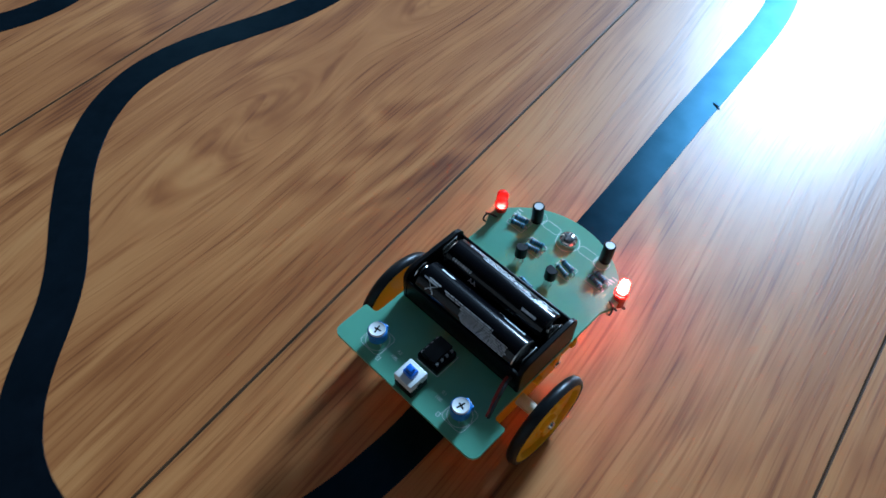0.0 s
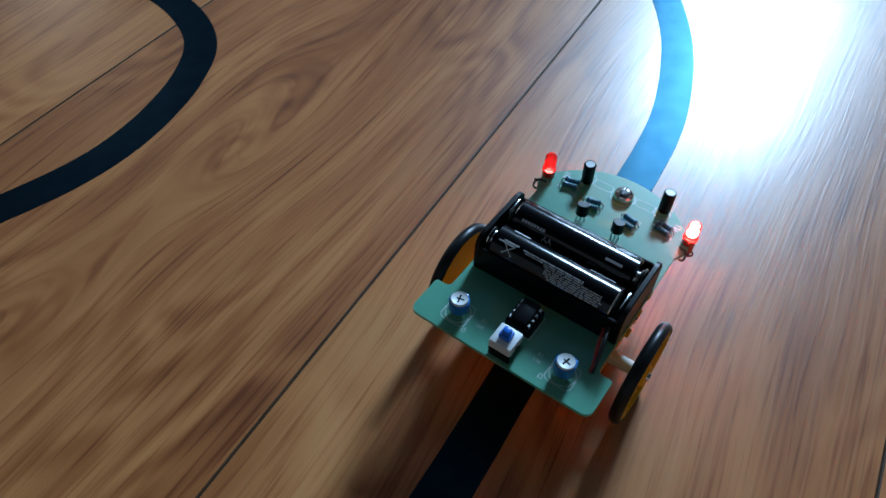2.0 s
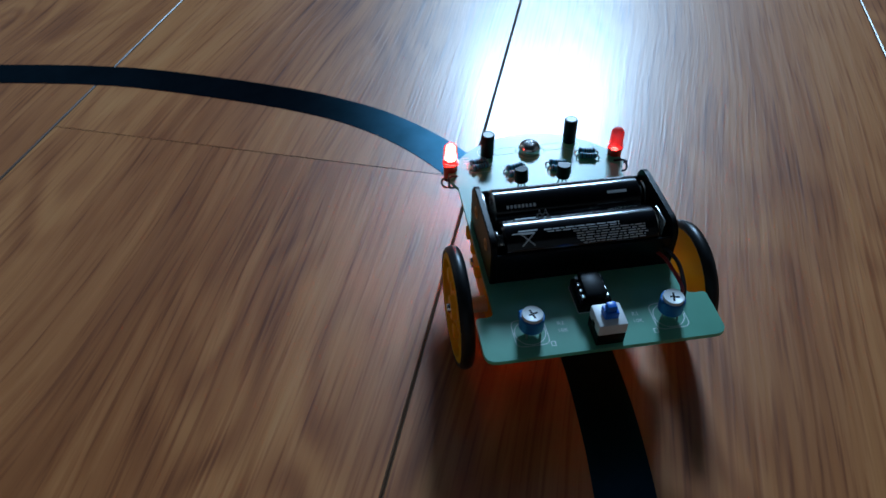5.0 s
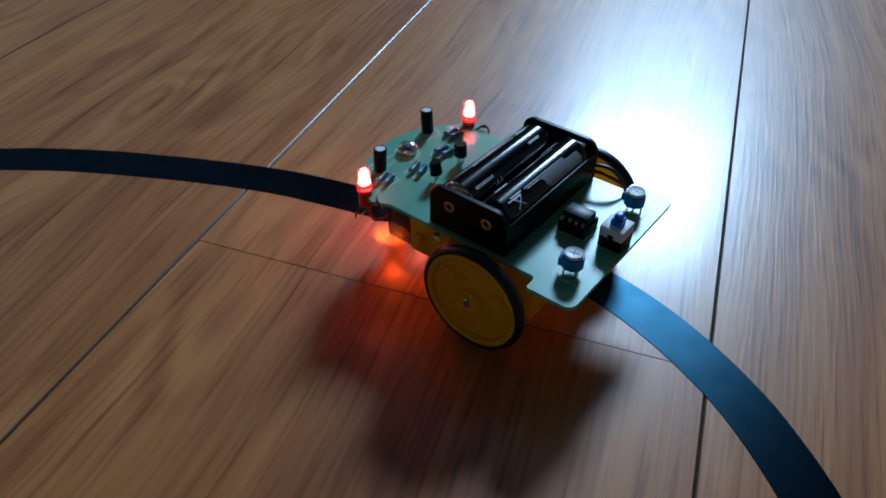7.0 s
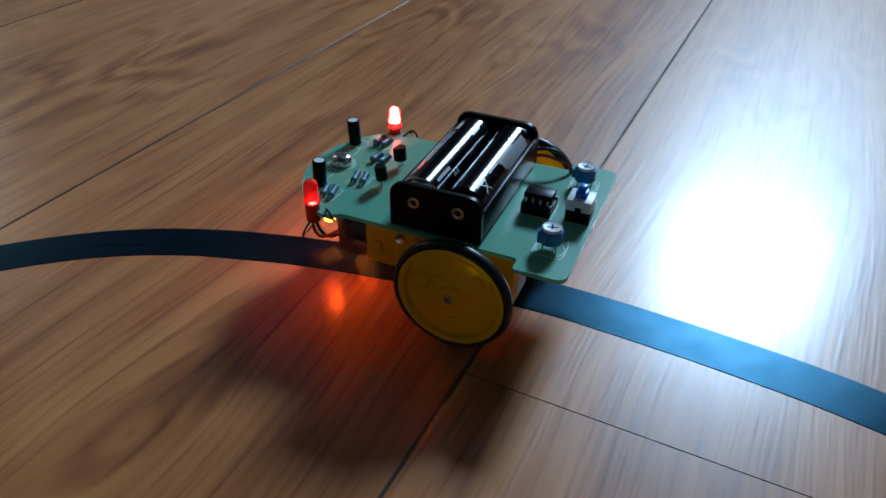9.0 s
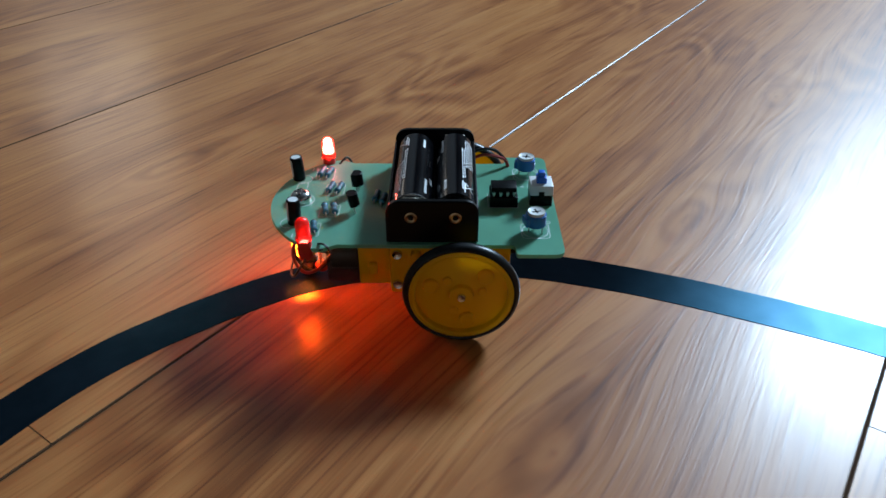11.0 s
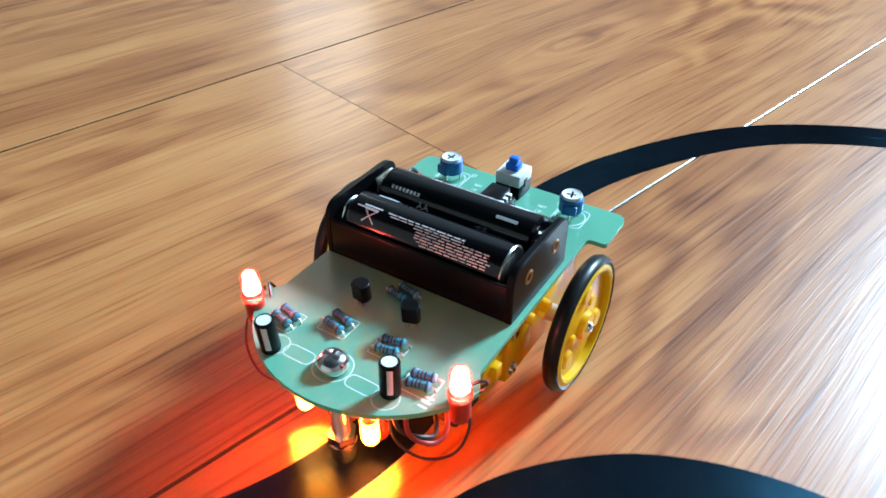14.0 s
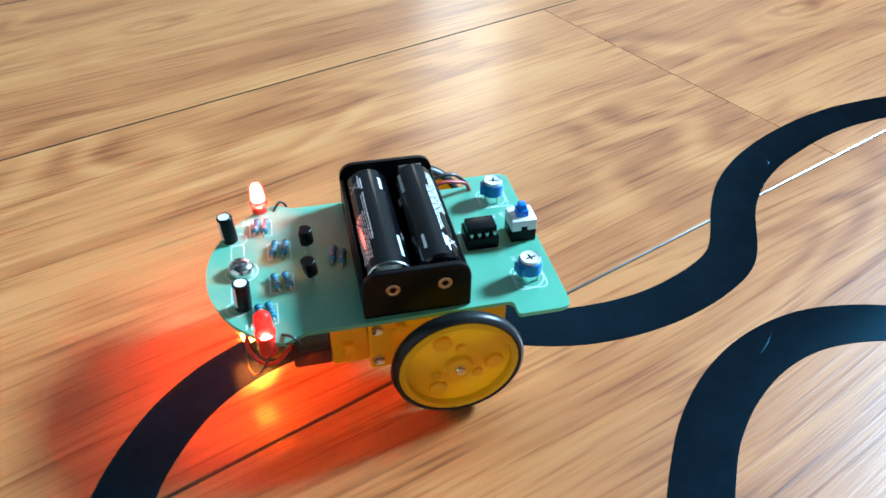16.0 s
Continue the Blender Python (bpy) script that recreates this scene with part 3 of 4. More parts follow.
def build_holder():
    x0, x1, z0 = -0.8, 31.2, ZP + 0.15
    holder = part("battery_holder", box(bmesh.new(), x0, x1, -30.2, 29.2, z0, z0 + 1.6, 0.5), BLACK, car, "black plastic two-cell battery holder")
    for s in (1, -1):
        bm = bmesh.new()
        prof = rounded([(x0, z0), (x1, z0), (x1, z0 + 16.4), (x0, z0 + 16.4)], [0.4, 0.4, 5.8, 5.8], 8)
        o = 0.0 if s > 0 else -1.0
        f = [bm.verts.new((px, 27.4 * s + o, pz)) for px, pz in prof]
        g = [bm.verts.new((px, 28.9 * s + o, pz)) for px, pz in prof]
        h = [bm.verts.new((15.2 + (px - 15.2) * 0.975, 29.3 * s + o, z0 + (pz - z0) * 0.965 + 0.2)) for px, pz in prof]
        bm.faces.new(f)
        bm.faces.new(h)
        for p, q in ((f, g), (g, h)):
            for i in range(len(prof)):
                j = (i + 1) % len(prof)
                bm.faces.new((p[i], p[j], q[j], q[i]))
        part("end_wall", bm, BLACK, holder)
    for xa, xb in ((x0, x0 + 1.2), (x1 - 1.2, x1)):
        part("side_wall", box(bmesh.new(), xa, xb, -28.4, 27.4, z0 + 1.0, z0 + 11.6, 0.5), BLACK, holder)
    part("divider", box(bmesh.new(), 14.7, 15.7, -28.4, 27.4, z0 + 1.0, z0 + 7.0, 0.2), BLACK, holder)
    for x in (7.2, 22.5):
        for s in (1, -1):
            e = bmesh.new()
            lathe(e, [(1.0, 1.2), (1.0, 1.75), (1.6, 2.05), (2.15, 1.75), (2.15, 1.5)], (x, 27.6 * s, 46.0), (0, s, 0), 18)
            part("rivet", e, BRASS, holder, "brass rivet")
    for x, s in ((7.2, 1), (22.5, -1)):
        sp = bmesh.new()
        tube(sp, [(x + (4.6 - 0.35 * k * 0.5) * math.cos(k * 1.05), (27.2 - 0.19 * k) * s, 46.2 + (4.6 - 0.17 * k) * math.sin(k * 1.05)) for k in range(18)], 0.4, 6, 3)
        part("spring", sp, STEEL, holder, "steel contact spring")
    for x, s in ((7.2, -1), (22.5, 1)):
        sp = bmesh.new()
        box(sp, x - 4.0, x + 4.0, 26.9 * s - 0.2, 26.9 * s + 0.2, 41, 51, 0.1)
        part("contact", sp, STEEL, holder, "steel contact plate")


build_holder()


def build_battery(m):
    """A cell lying along y; its lettering faces -x, the small print +x."""
    cell = tagged(new("battery"), "black-wrapped AA cell with pale print")
    cell.parent, cell.matrix_basis = car, m
    R = 7.05
    bm = lathe(bmesh.new(), [(0, -24.6), (6.3, -24.6), (R, -23.9), (R, 23.9), (6.2, 24.6), (0, 24.6)], (0, 0, 0), (0, 1, 0), 40)
    body = part("wrapper", bm, WRAP, cell)
    bm = lathe(bmesh.new(), [(0, 26.2), (2.4, 26.2), (2.7, 25.9), (2.7, 24.6)], (0, 0, 0), (0, -1, 0), 18)
    part("terminal", bm, STEEL, cell, "steel positive terminal")
    bm = lathe(bmesh.new(), [(R + 0.02, 24.0), (R - 0.2, 24.4), (5.6, 24.75), (0, 24.75)], (0, 0, 0), (0, 1, 0), 28)
    part("end_cap", bm, STEEL, cell, "bright steel end")

    def wrap(y, ang, lift=0.04):
        t = radians(ang)
        return Vector(((R + lift) * math.sin(t), y, (R + lift) * math.cos(t)))

    def bar(bm, y0, y1, a0, a1):
        k = max(1, int(abs(a1 - a0) / 6) + 1)
        rows = [(bm.verts.new(wrap(y0, a0 + (a1 - a0) * i / k)), bm.verts.new(wrap(y1, a0 + (a1 - a0) * i / k))) for i in range(k + 1)]
        for p, q in zip(rows[:-1], rows[1:]):
            bm.faces.new((*p, *reversed(q)))
    deg = 180 / math.pi / R
    bm = bmesh.new()
    for k in range(8):
        bar(bm, 20.6 - 1.25 * k, 19.8 - 1.25 * k, -38, -47)
    bar(bm, -19.5, -13.0, -26, -34)
    tagged(part("print_mark", bm, INK, body, "pale printed name bar"), kind="stuff")
    bm = bmesh.new()
    letters(bm, "AA", 3.0, lambda u, v: wrap(9.0 - u, -66 + v * deg))
    tagged(part("lettering", bm, INK_DIM, body, "grey printed cell size"), kind="stuff")
    bm = bmesh.new()
    for a0, y0, y1 in ((20, -20, -14), (26, -22, -15)):
        bar(bm, y0, y1, a0, a0 + 4)
    for k in range(9):
        u = k / 8
        bar(bm, -19.0 + 3.4 * u, -18.6 + 3.4 * u, 31 + 26 * u, 35 + 26 * u)
        bar(bm, -15.4 - 3.4 * u, -15.8 - 3.4 * u, 31 + 26 * u, 35 + 26 * u)
    bar(bm, -19.4, -15.0, 30, 32)
    tagged(part("print_mark", bm, INK, body, "crossed bin mark"), kind="stuff")
    bm = bmesh.new()
    for i, (ya, yb) in enumerate(((-12, 12), (-11, 12), (-3, 20), (-2, 20), (-2, 20), (-2, 21), (-1, 20), (0, 20))):
        y = ya
        while y < yb:
            w = random.uniform(0.9, 3.2)
            bar(bm, y, min(yb, y + w), 22 + 6.2 * i, 25.2 + 6.2 * i)
            y += w + 0.45
    tagged(part("small_print", bm, INK_DIM, body, "fine grey print lines"), kind="stuff")


build_battery(pose(0.0225, 0, 0.0458))
build_battery(pose(0.0072, 0, 0.0458, 0, 0, 180))

WHEEL_R, WHEEL_X, WHEEL_Z = 20.7, 5.0, 20.85
WHEEL_Y = {1: 38.2, -1: 41.2}     # the right wheel sits further out on its axle


def build_wheel(s):
    """s = 1 for the left side, -1 for the right; turned about its own axle."""
    w = new("wheel")
    w.parent = car
    w.matrix_basis = pose(WHEEL_X * MM, WHEEL_Y[s] * s * MM, WHEEL_Z * MM)
    ax = (0, s, 0)
    bm = lathe(bmesh.new(), [(18.2, -1.9), (19.2, -2.3), (20.1, -1.7), (WHEEL_R, 0), (20.1, 1.7), (19.2, 2.3), (18.2, 1.9), (18.2, -1.9)], (0, 0, 0), ax, 72)
    part("tyre", bm, RUBBER, w, "black rubber ring tyre", 40)
    bm = lathe(bmesh.new(), [(0, -1.8), (18.4, -1.8), (18.4, 2.0), (17.2, 2.4), (16.4, 2.2), (16.1, 0.2), (8.0, 0.5), (7.5, 0.8), (4.4, 0.9), (4.0, 2.6), (0, 2.6)], (0, 0, 0), ax, 64)
    for k in range(3):
        t = radians(40 + 120 * k)
        p = Vector((11.2 * math.cos(t), 0, 11.2 * math.sin(t)))
        lathe(bm, [(3.0, 0.25), (2.8, 1.3), (2.3, 1.7), (0, 1.7)], p, ax, 18)
        q = Vector((7.4 * math.cos(t + 0.55), 0, 7.4 * math.sin(t + 0.55)))
        lathe(bm, [(1.7, 0.4), (1.6, 1.4), (1.2, 1.7), (0, 1.7)], q, ax, 14)
    part("rim", bm, YELLOW, w, "bright yellow plastic wheel disc", 30)
    bm = lathe(bmesh.new(), [(0.5, 3.6), (1.3, 3.7), (1.6, 3.2), (1.6, 2.4)], (0, 0, 0), ax, 16)
    cyl(bm, (0, 2.5 * s, 0), (0, 3.4 * s, 0), 0.6, n=10)
    part("axle_screw", bm, STEEL, w, "small steel axle screw")
    return w


wheel_left, wheel_right = build_wheel(1), build_wheel(-1)


def build_motor(s):
    def b2(bm, x0, x1, y0, y1, z0, z1, bev):
        box(bm, x0, x1, min(y0 * s, y1 * s), max(y0 * s, y1 * s), z0, z1, bev)
    g = bmesh.new()
    b2(g, -12.5, 30.5, 12.5, 28.6, 13.4, 35.0, 1.0)
    b2(g, 30.5, 41.8, 13.5, 27.6, 16.8, 34.8, 0.8)
    b2(g, 35.0, 38.2, 27.0, 29.6, 22.0, 26.5, 0.5)
    b2(g, 17.5, 24.0, 28.0, 28.9, 18.0, 30.0, 0.4)
    cyl(g, (12, 28.4 * s, 29), (12, 31.5 * s, 29), 2.0, 1.8, 16, 0.3)
    cyl(g, (21, 28.4 * s, 31), (21, 31.0 * s, 31), 1.8, 1.6, 16, 0.3)
    gear = part("gearbox", g, YELLOW, car, "yellow plastic gearbox")
    for z in (30.6, 17.6):
        sc = lathe(bmesh.new(), [(0, 0.4), (0.7, 0.5), (1.7, 0.9), (1.9, 0.3), (1.9, 0)], (27.8, 28.6 * s, z), (0, s, 0), 14)
        part("screw", sc, STEEL, gear, "steel gearbox screw")
    sh = bmesh.new()
    cyl(sh, (WHEEL_X, 28 * s, WHEEL_Z), (WHEEL_X, (WHEEL_Y[s] - 1.9) * s, WHEEL_Z), 2.7, 2.5, 20, 0.3)
    part("axle", sh, NYLON, gear, "milky plastic axle")
    sh = bmesh.new()
    b2(sh, 41.8, 53.5, 14.5, 27.0, 17.2, 34.4, 0.9)
    part("motor_cover", sh, GREYMOTOR, gear, "clear plastic motor cover")
    sh = bmesh.new()
    cyl(sh, (42, 20.8 * s, 25.8), (52.0, 20.8 * s, 25.8), 5.6, n=24, bevel=0.5)
    part("motor_can", sh, MOTORCAN, gear, "steel motor can")
    cap = bmesh.new()
    b2(cap, -15.0, -12.5, 15.0, 27.0, 30.0, 35.2, 0.3)
    part("end_clip", cap, BLACK, gear, "black end clip")
    for mat, label, k in ((REDWIRE, "red motor wire", 0), (BLACKWIRE, "black motor wire", 1)):
        wire = bmesh.new()
        tube(wire, [(52, (23 - 4 * k) * s, 26 - 3 * k), (58, (27 - 3 * k) * s, 22 - 2 * k), (63, (26 - 2 * k) * s, 21.5 + k), (66.5, (22 - 3 * k) * s, 26), (64, (19.5 - 4 * k) * s, 33), (61, (19 - 4 * k) * s, ZP - 1.4)], 0.62, 8)
        part("motor_wire", wire, mat, car, label)


build_motor(1)
build_motor(-1)


def build_trimmer(s):
    p = new("trimmer")
    p.parent = car
    tagged(p, "blue trimmer potentiometer with white dial")
    p.matrix_basis = pose(-0.0214, 0.0213 * s, 0, 0, 0, 15 * s)
    bm = lathe(bmesh.new(), [(0, 38.7), (3.4, 38.7), (3.7, 39.0), (3.7, 43.0), (3.4, 43.3), (0, 43.3)], (0, 0, 0), (0, 0, 1), 28)
    box(bm, 0.5, 4.4, -2.2, 2.2, 39.0, 42.2, 0.4)
    part("trimmer_body", bm, TRIMBLUE, p)
    bm = lathe(bmesh.new(), [(0, 44.0), (2.5, 44.0), (3.0, 44.3), (3.15, 44.0), (3.15, 43.3), (0, 43.3)], (0, 0, 0), (0, 0, 1), 28)
    part("dial", bm, WHITE, p, "white adjusting dial")
    bm = bmesh.new()
    box(bm, -1.7, 1.7, -0.3, 0.3, 43.8, 44.05)
    box(bm, -0.3, 0.3, -1.7, 1.1, 43.81, 44.055)
    part("slot", bm, BLACK, p, "dark cross slot")
    for x, y in ((2.4, 0), (-1.8, 2.3), (-1.8, -2.3)):
        bm = cyl(bmesh.new(), (x, y, 36), (x, y, 39), 0.35, n=8)
        part("leg", bm, TIN, p)


build_trimmer(1)
build_trimmer(-1)


def build_switch():
    p = new("push_switch")
    p.parent = car
    tagged(p, "white push switch with blue button")
    p.matrix_basis = pose(-0.0252, -0.0004, 0)
    part("switch_base", box(bmesh.new(), -4.2, 4.2, -4.2, 4.2, ZP, 40.6, 0.3), BLACK, p, "black switch base")
    bm = box(bmesh.new(), -4.3, 4.3, -4.3, 4.3, 40.2, 44.4, 0.5)
    part("switch_cover", bm, WHITE, p)
    bm = box(bmesh.new(), -1.9, 1.9, -2.1, 2.1, 44.0, 46.6, 0.3)
    box(bm, -1.3, 1.3, -1.5, 1.5, 46.3, 48.6, 0.5)
    part("button", bm, BLUE, p, "bright blue push button")
    for s in (1, -1):
        part("clip", box(bmesh.new(), -1.0, 1.0, 4.25 * s - 0.25, 4.25 * s + 0.25, 39.5, 42.0, 0.1), BLACK, p)


build_switch()


def build_chip():
    p = new("dip_chip")
    p.parent = car
    tagged(p, "black eight-pin chip in a socket")
    p.matrix_basis = pose(-0.0112, 0.0002, 0)
    bm = box(bmesh.new(), -5.2, 5.2, -4.9, -2.6, ZP, 40.2, 0.2)
    box(bm, -5.2, 5.2, 2.6, 4.9, ZP, 40.2, 0.2)
    for x in (-4.6, 4.6):
        box(bm, x - 0.6, x + 0.6, -2.6, 2.6, ZP, 39.6, 0.1)
    part("socket", bm, BLACK, p)
    bm = box(bmesh.new(), -4.8, 4.8, -3.2, 3.2, 40.3, 43.4, 0.35)
    part("chip_body", bm, BLACK, p)
    for k in range(4):
        for s in (1, -1):
            x = -3.81 + 2.54 * k
            bm = box(bmesh.new(), x - 0.6, x + 0.6, 3.1 * s - 0.1, 3.1 * s + 0.9 * s if s > 0 else 3.1 * s + 0.1, 41.4, 41.7) if s > 0 else box(bmesh.new(), x - 0.6, x + 0.6, -4.0, -3.0, 41.4, 41.7)
            box(bm, x - 0.45, x + 0.45, min(3.8 * s, 4.1 * s), max(3.8 * s, 4.1 * s), 39.6, 41.6)
            part("pin", bm, TIN, p)


build_chip()


def build_capacitor(s):
    p = new("capacitor")
    p.parent = car
    tagged(p, "small black electrolytic capacitor with silver top")
    p.matrix_basis = pose(0.0675, 0.0166 * s, 0, 0, -3 * s, 0)
    bm = lathe(bmesh.new(), [(0, ZP + 0.3), (2.4, ZP + 0.3), (2.5, ZP + 0.8), (2.35, ZP + 1.3), (2.5, ZP + 1.8), (2.5, 45.6), (2.2, 46.0), (1.9, 46.02)], (0, 0, 0), (0, 0, 1), 26)
    part("sleeve", bm, BLACK, p, "black printed sleeve")
    bm = lathe(bmesh.new(), [(0, 45.92), (2.0, 45.92), (2.05, 45.8)], (0, 0, 0), (0, 0, 1), 22)
    # plain white stands in for the bright reflection on a silver top
    part("can_top", bm, WHITE, p, "can top, plain white in place of silver's bright reflection")
    bm = bmesh.new()
    rows = [[bm.verts.new((2.53 * math.cos(t), 2.53 * math.sin(t), z)) for z in (ZP + 2, 45.3)] for t in [radians(20 + 8 * i) for i in range(5)]]
    for a, b in zip(rows[:-1], rows[1:]):
        bm.faces.new((*a, *reversed(b)))
    part("stripe", bm, INK_DIM, p, "grey polarity stripe")


build_capacitor(1)
build_capacitor(-1)


def build_transistor(x, y, turn, lean):
    p = new("transistor")
    p.parent = car
    tagged(p, "black three-legged transistor")
    p.matrix_basis = pose(x * MM, y * MM, ZP * MM, 0, lean, turn)
    out = [(2.45 * math.cos(t), 2.45 * math.sin(t)) for t in [radians(-130 + 260 * i / 14) for i in range(15)]]
    part("transistor_body", prism(bmesh.new(), out, 3.0, 8.2, 0.2), BLACK, p)
    for k in (-1, 0, 1):
        part("leg", tube(bmesh.new(), [(-0.1, 1.27 * k, 3.2), (-0.1, 1.27 * k, 1.6), (-0.2, 1.8 * k, -0.5)], 0.32, 6, 3), TIN, p)


build_transistor(44.5, 8.2, 200, -8)
build_transistor(44.8, -7.0, 170, -4)


def build_resistor(x, y, turn):
    p = new("resistor")
    p.parent = car
    tagged(p, "blue banded resistor")
    p.matrix_basis = pose(x * MM, y * MM, (ZP + 1.25) * MM, 0, 0, turn)
    bm = lathe(bmesh.new(), [(0, -3.2), (0.8, -3.15), (1.2, -2.8), (1.25, -2.2), (1.0, -1.6), (1.0, 1.6), (1.25, 2.2), (1.2, 2.8), (0.8, 3.15), (0, 3.2)], (0, 0, 0), (1, 0, 0), 16)
    part("resistor_body", bm, RESBLUE, p)
    for h in (-2.4, -1.2, -0.3, 0.6, 2.3):
        r = 1.28 if abs(h) > 2 else 1.04
        part("band", lathe(bmesh.new(), [(r, h - 0.2), (r + 0.01, h), (r, h + 0.2)], (0, 0, 0), (1, 0, 0), 14), BAND, p)
    for s in (1, -1):
        part("leg", tube(bmesh.new(), [(3.0 * s, 0, 0), (3.9 * s, 0, -0.1), (4.2 * s, 0, -0.6), (4.2 * s, 0, -1.9)], 0.28, 6, 3), TIN, p)


for s in (1, -1):
    for x, y in ((57.8, 20.6), (60.8, 21.0), (52.2, 8.0), (55.6, 8.2)):
        build_resistor(x, y * s, 90 + 12 * s)
build_resistor(37.2, -1.5, 80)
build_resistor(34.4, 0.5, 80)


def build_bolt():
    p = new("caster_bolt")
    p.parent = car
    tagged(p, "steel bolt with rounded nut sliding as front caster")
    p.matrix_basis = pose(0.0660, 0, 0)
    bm = lathe(bmesh.new(), [(0, 39.9), (1.6, 39.8), (3.0, 39.3), (3.9, 38.2), (4.1, 37.3), (4.0, ZP)], (0, 0, 0), (0, 0, 1), 28)
    part("bolt_head", bm, STEEL, p, "domed steel screw head")
    bm = box(bmesh.new(), -2.2, 2.2, -0.45, 0.45, 39.55, 39.95)
    box(bm, -0.45, 0.45, -2.2, 2.2, 39.56, 39.96)
    part("cross_slot", bm, BAND, p)
    bm = lathe(bmesh.new(), [(0, ZP)] + [(2.2 + 0.2 * (i % 2), ZP - 0.5 * i) for i in range(1, 56)] + [(0, 9)], (0, 0, 0), (0, 0, 1), 16)
    part("thread", bm, STEEL, p)
    for z in (33.0, 11.5):
        part("nut", cyl(bmesh.new(), (0, 0, z - 2.2), (0, 0, z + 1.0), 4.1, n=6, bevel=0.4), STEEL, p, "steel hexagon nut")
    bm = lathe(bmesh.new(), [(0, 0.35), (1.6, 0.7), (3.0, 2.0), (3.7, 4.2), (3.8, 9.2), (0, 9.2)], (0, 0, 0), (0, 0, 1), 24)
    part("cap_nut", bm, STEEL, p, "rounded cap nut")


build_bolt()


def dome(bm, r, z0, z1, up, p):
    """A round-ended lamp body from z0 to its tip z1."""
    prof = [(0, z0), (r + 0.45, z0), (r + 0.45, z0 + up * 1.0), (r, z0 + up * 1.05)]
    h = abs(z1 - z0) - r
    prof += [(r * math.cos(t), z0 + up * (h + r * math.sin(t))) for t in [radians(90 * i / 7) for i in range(8)]]
    prof[-1] = (0, z1)
    return lathe(bm, prof, (p[0], p[1], 0), (0, 0, 1), 24)


def build_sensor_lamp(s):
    p = new("sensor_lamp")
    p.parent = car
    tagged(p, "glowing orange lamp pointing down at the floor")
    x, y = 67.0, 10.5 * s
    part("lens", dome(bmesh.new(), 2.5, 25.5, 16.0, -1, (x, y)), LEDCLEAR, p, "clear round lens")
    # hidden dark sleeve, added so the chip throws a tight spot on the floor
    part("beam_sleeve", lathe(bmesh.new(), [(1.75, 16.6), (1.75, 23.4), (0, 23.5), (0, 23.8), (1.88, 23.7), (1.88, 16.6), (1.75, 16.6)], (x, y, 0), (0, 0, 1), 24), BAND, p, "added dark sleeve that narrows the beam")
    part("glowing_chip", lathe(bmesh.new(), [(0, 23.0), (0.9, 23.0), (1.0, 23.2)], (x, y, 0), (0, 0, 1), 20), GLOWORANGE, p)
    part("glowing_body", lathe(bmesh.new(), [(1.92, 16.9), (2.1, 17.4), (2.2, 18.4), (2.2, 24.2), (1.92, 24.4)], (x, y, 0), (0, 0, 1), 24), GLOWAMBER, p)
    for k in (-1, 1):
        part("leg", tube(bmesh.new(), [(x, y + 1.27 * k, 25), (x, y + 1.27 * k, ZP - 1.4)], 0.3, 6), TIN, p)
    q = new("light_sensor")
    q.parent = car
    tagged(q, "dark light sensor hanging below the board")
    x, y = 59.5, 7.0 * s
    part("sensor_head", lathe(bmesh.new(), [(0, 9.0), (2.4, 9.0), (2.6, 9.4), (2.6, 11.2), (0, 11.4)], (x, y, 0), (0, 0, 1), 20), REDWIRE, q)
    for k in (-1, 1):
        part("leg", tube(bmesh.new(), [(x, y + 1.3 * k, 11), (x, y + 1.3 * k, ZP - 1.4)], 0.3, 6), TIN, q)


build_sensor_lamp(1)
build_sensor_lamp(-1)


def build_indicator(s):
    """A red board lamp; to go dark, its chip sinks into an added sleeve."""
    p = new("indicator_lamp")
    p.parent = car
    tagged(p, "red round-topped indicator lamp")
    x, y = 59.5, 31.6 * s
    part("lens", dome(bmesh.new(), 2.5, 38.6, 47.4, 1, (x, y)), LEDRED, p, "red plastic lens")
    part("chip_sleeve", lathe(bmesh.new(), [(2.4, 38.5), (2.4, 31.9), (0, 31.9), (0, 31.6), (2.6, 31.6), (2.6, 38.5), (2.4, 38.5)], (x, y, 0), (0, 0, 1), 20), LEDSLEEVE, p, "added red sleeve that hides the lowered chip")
    chip = part("glowing_chip", dome(bmesh.new(), 1.8, 40.8, 47.1, 1, (x, y)), GLOWRED, p)
    return chip


chip_left, chip_right = build_indicator(1), build_indicator(-1)


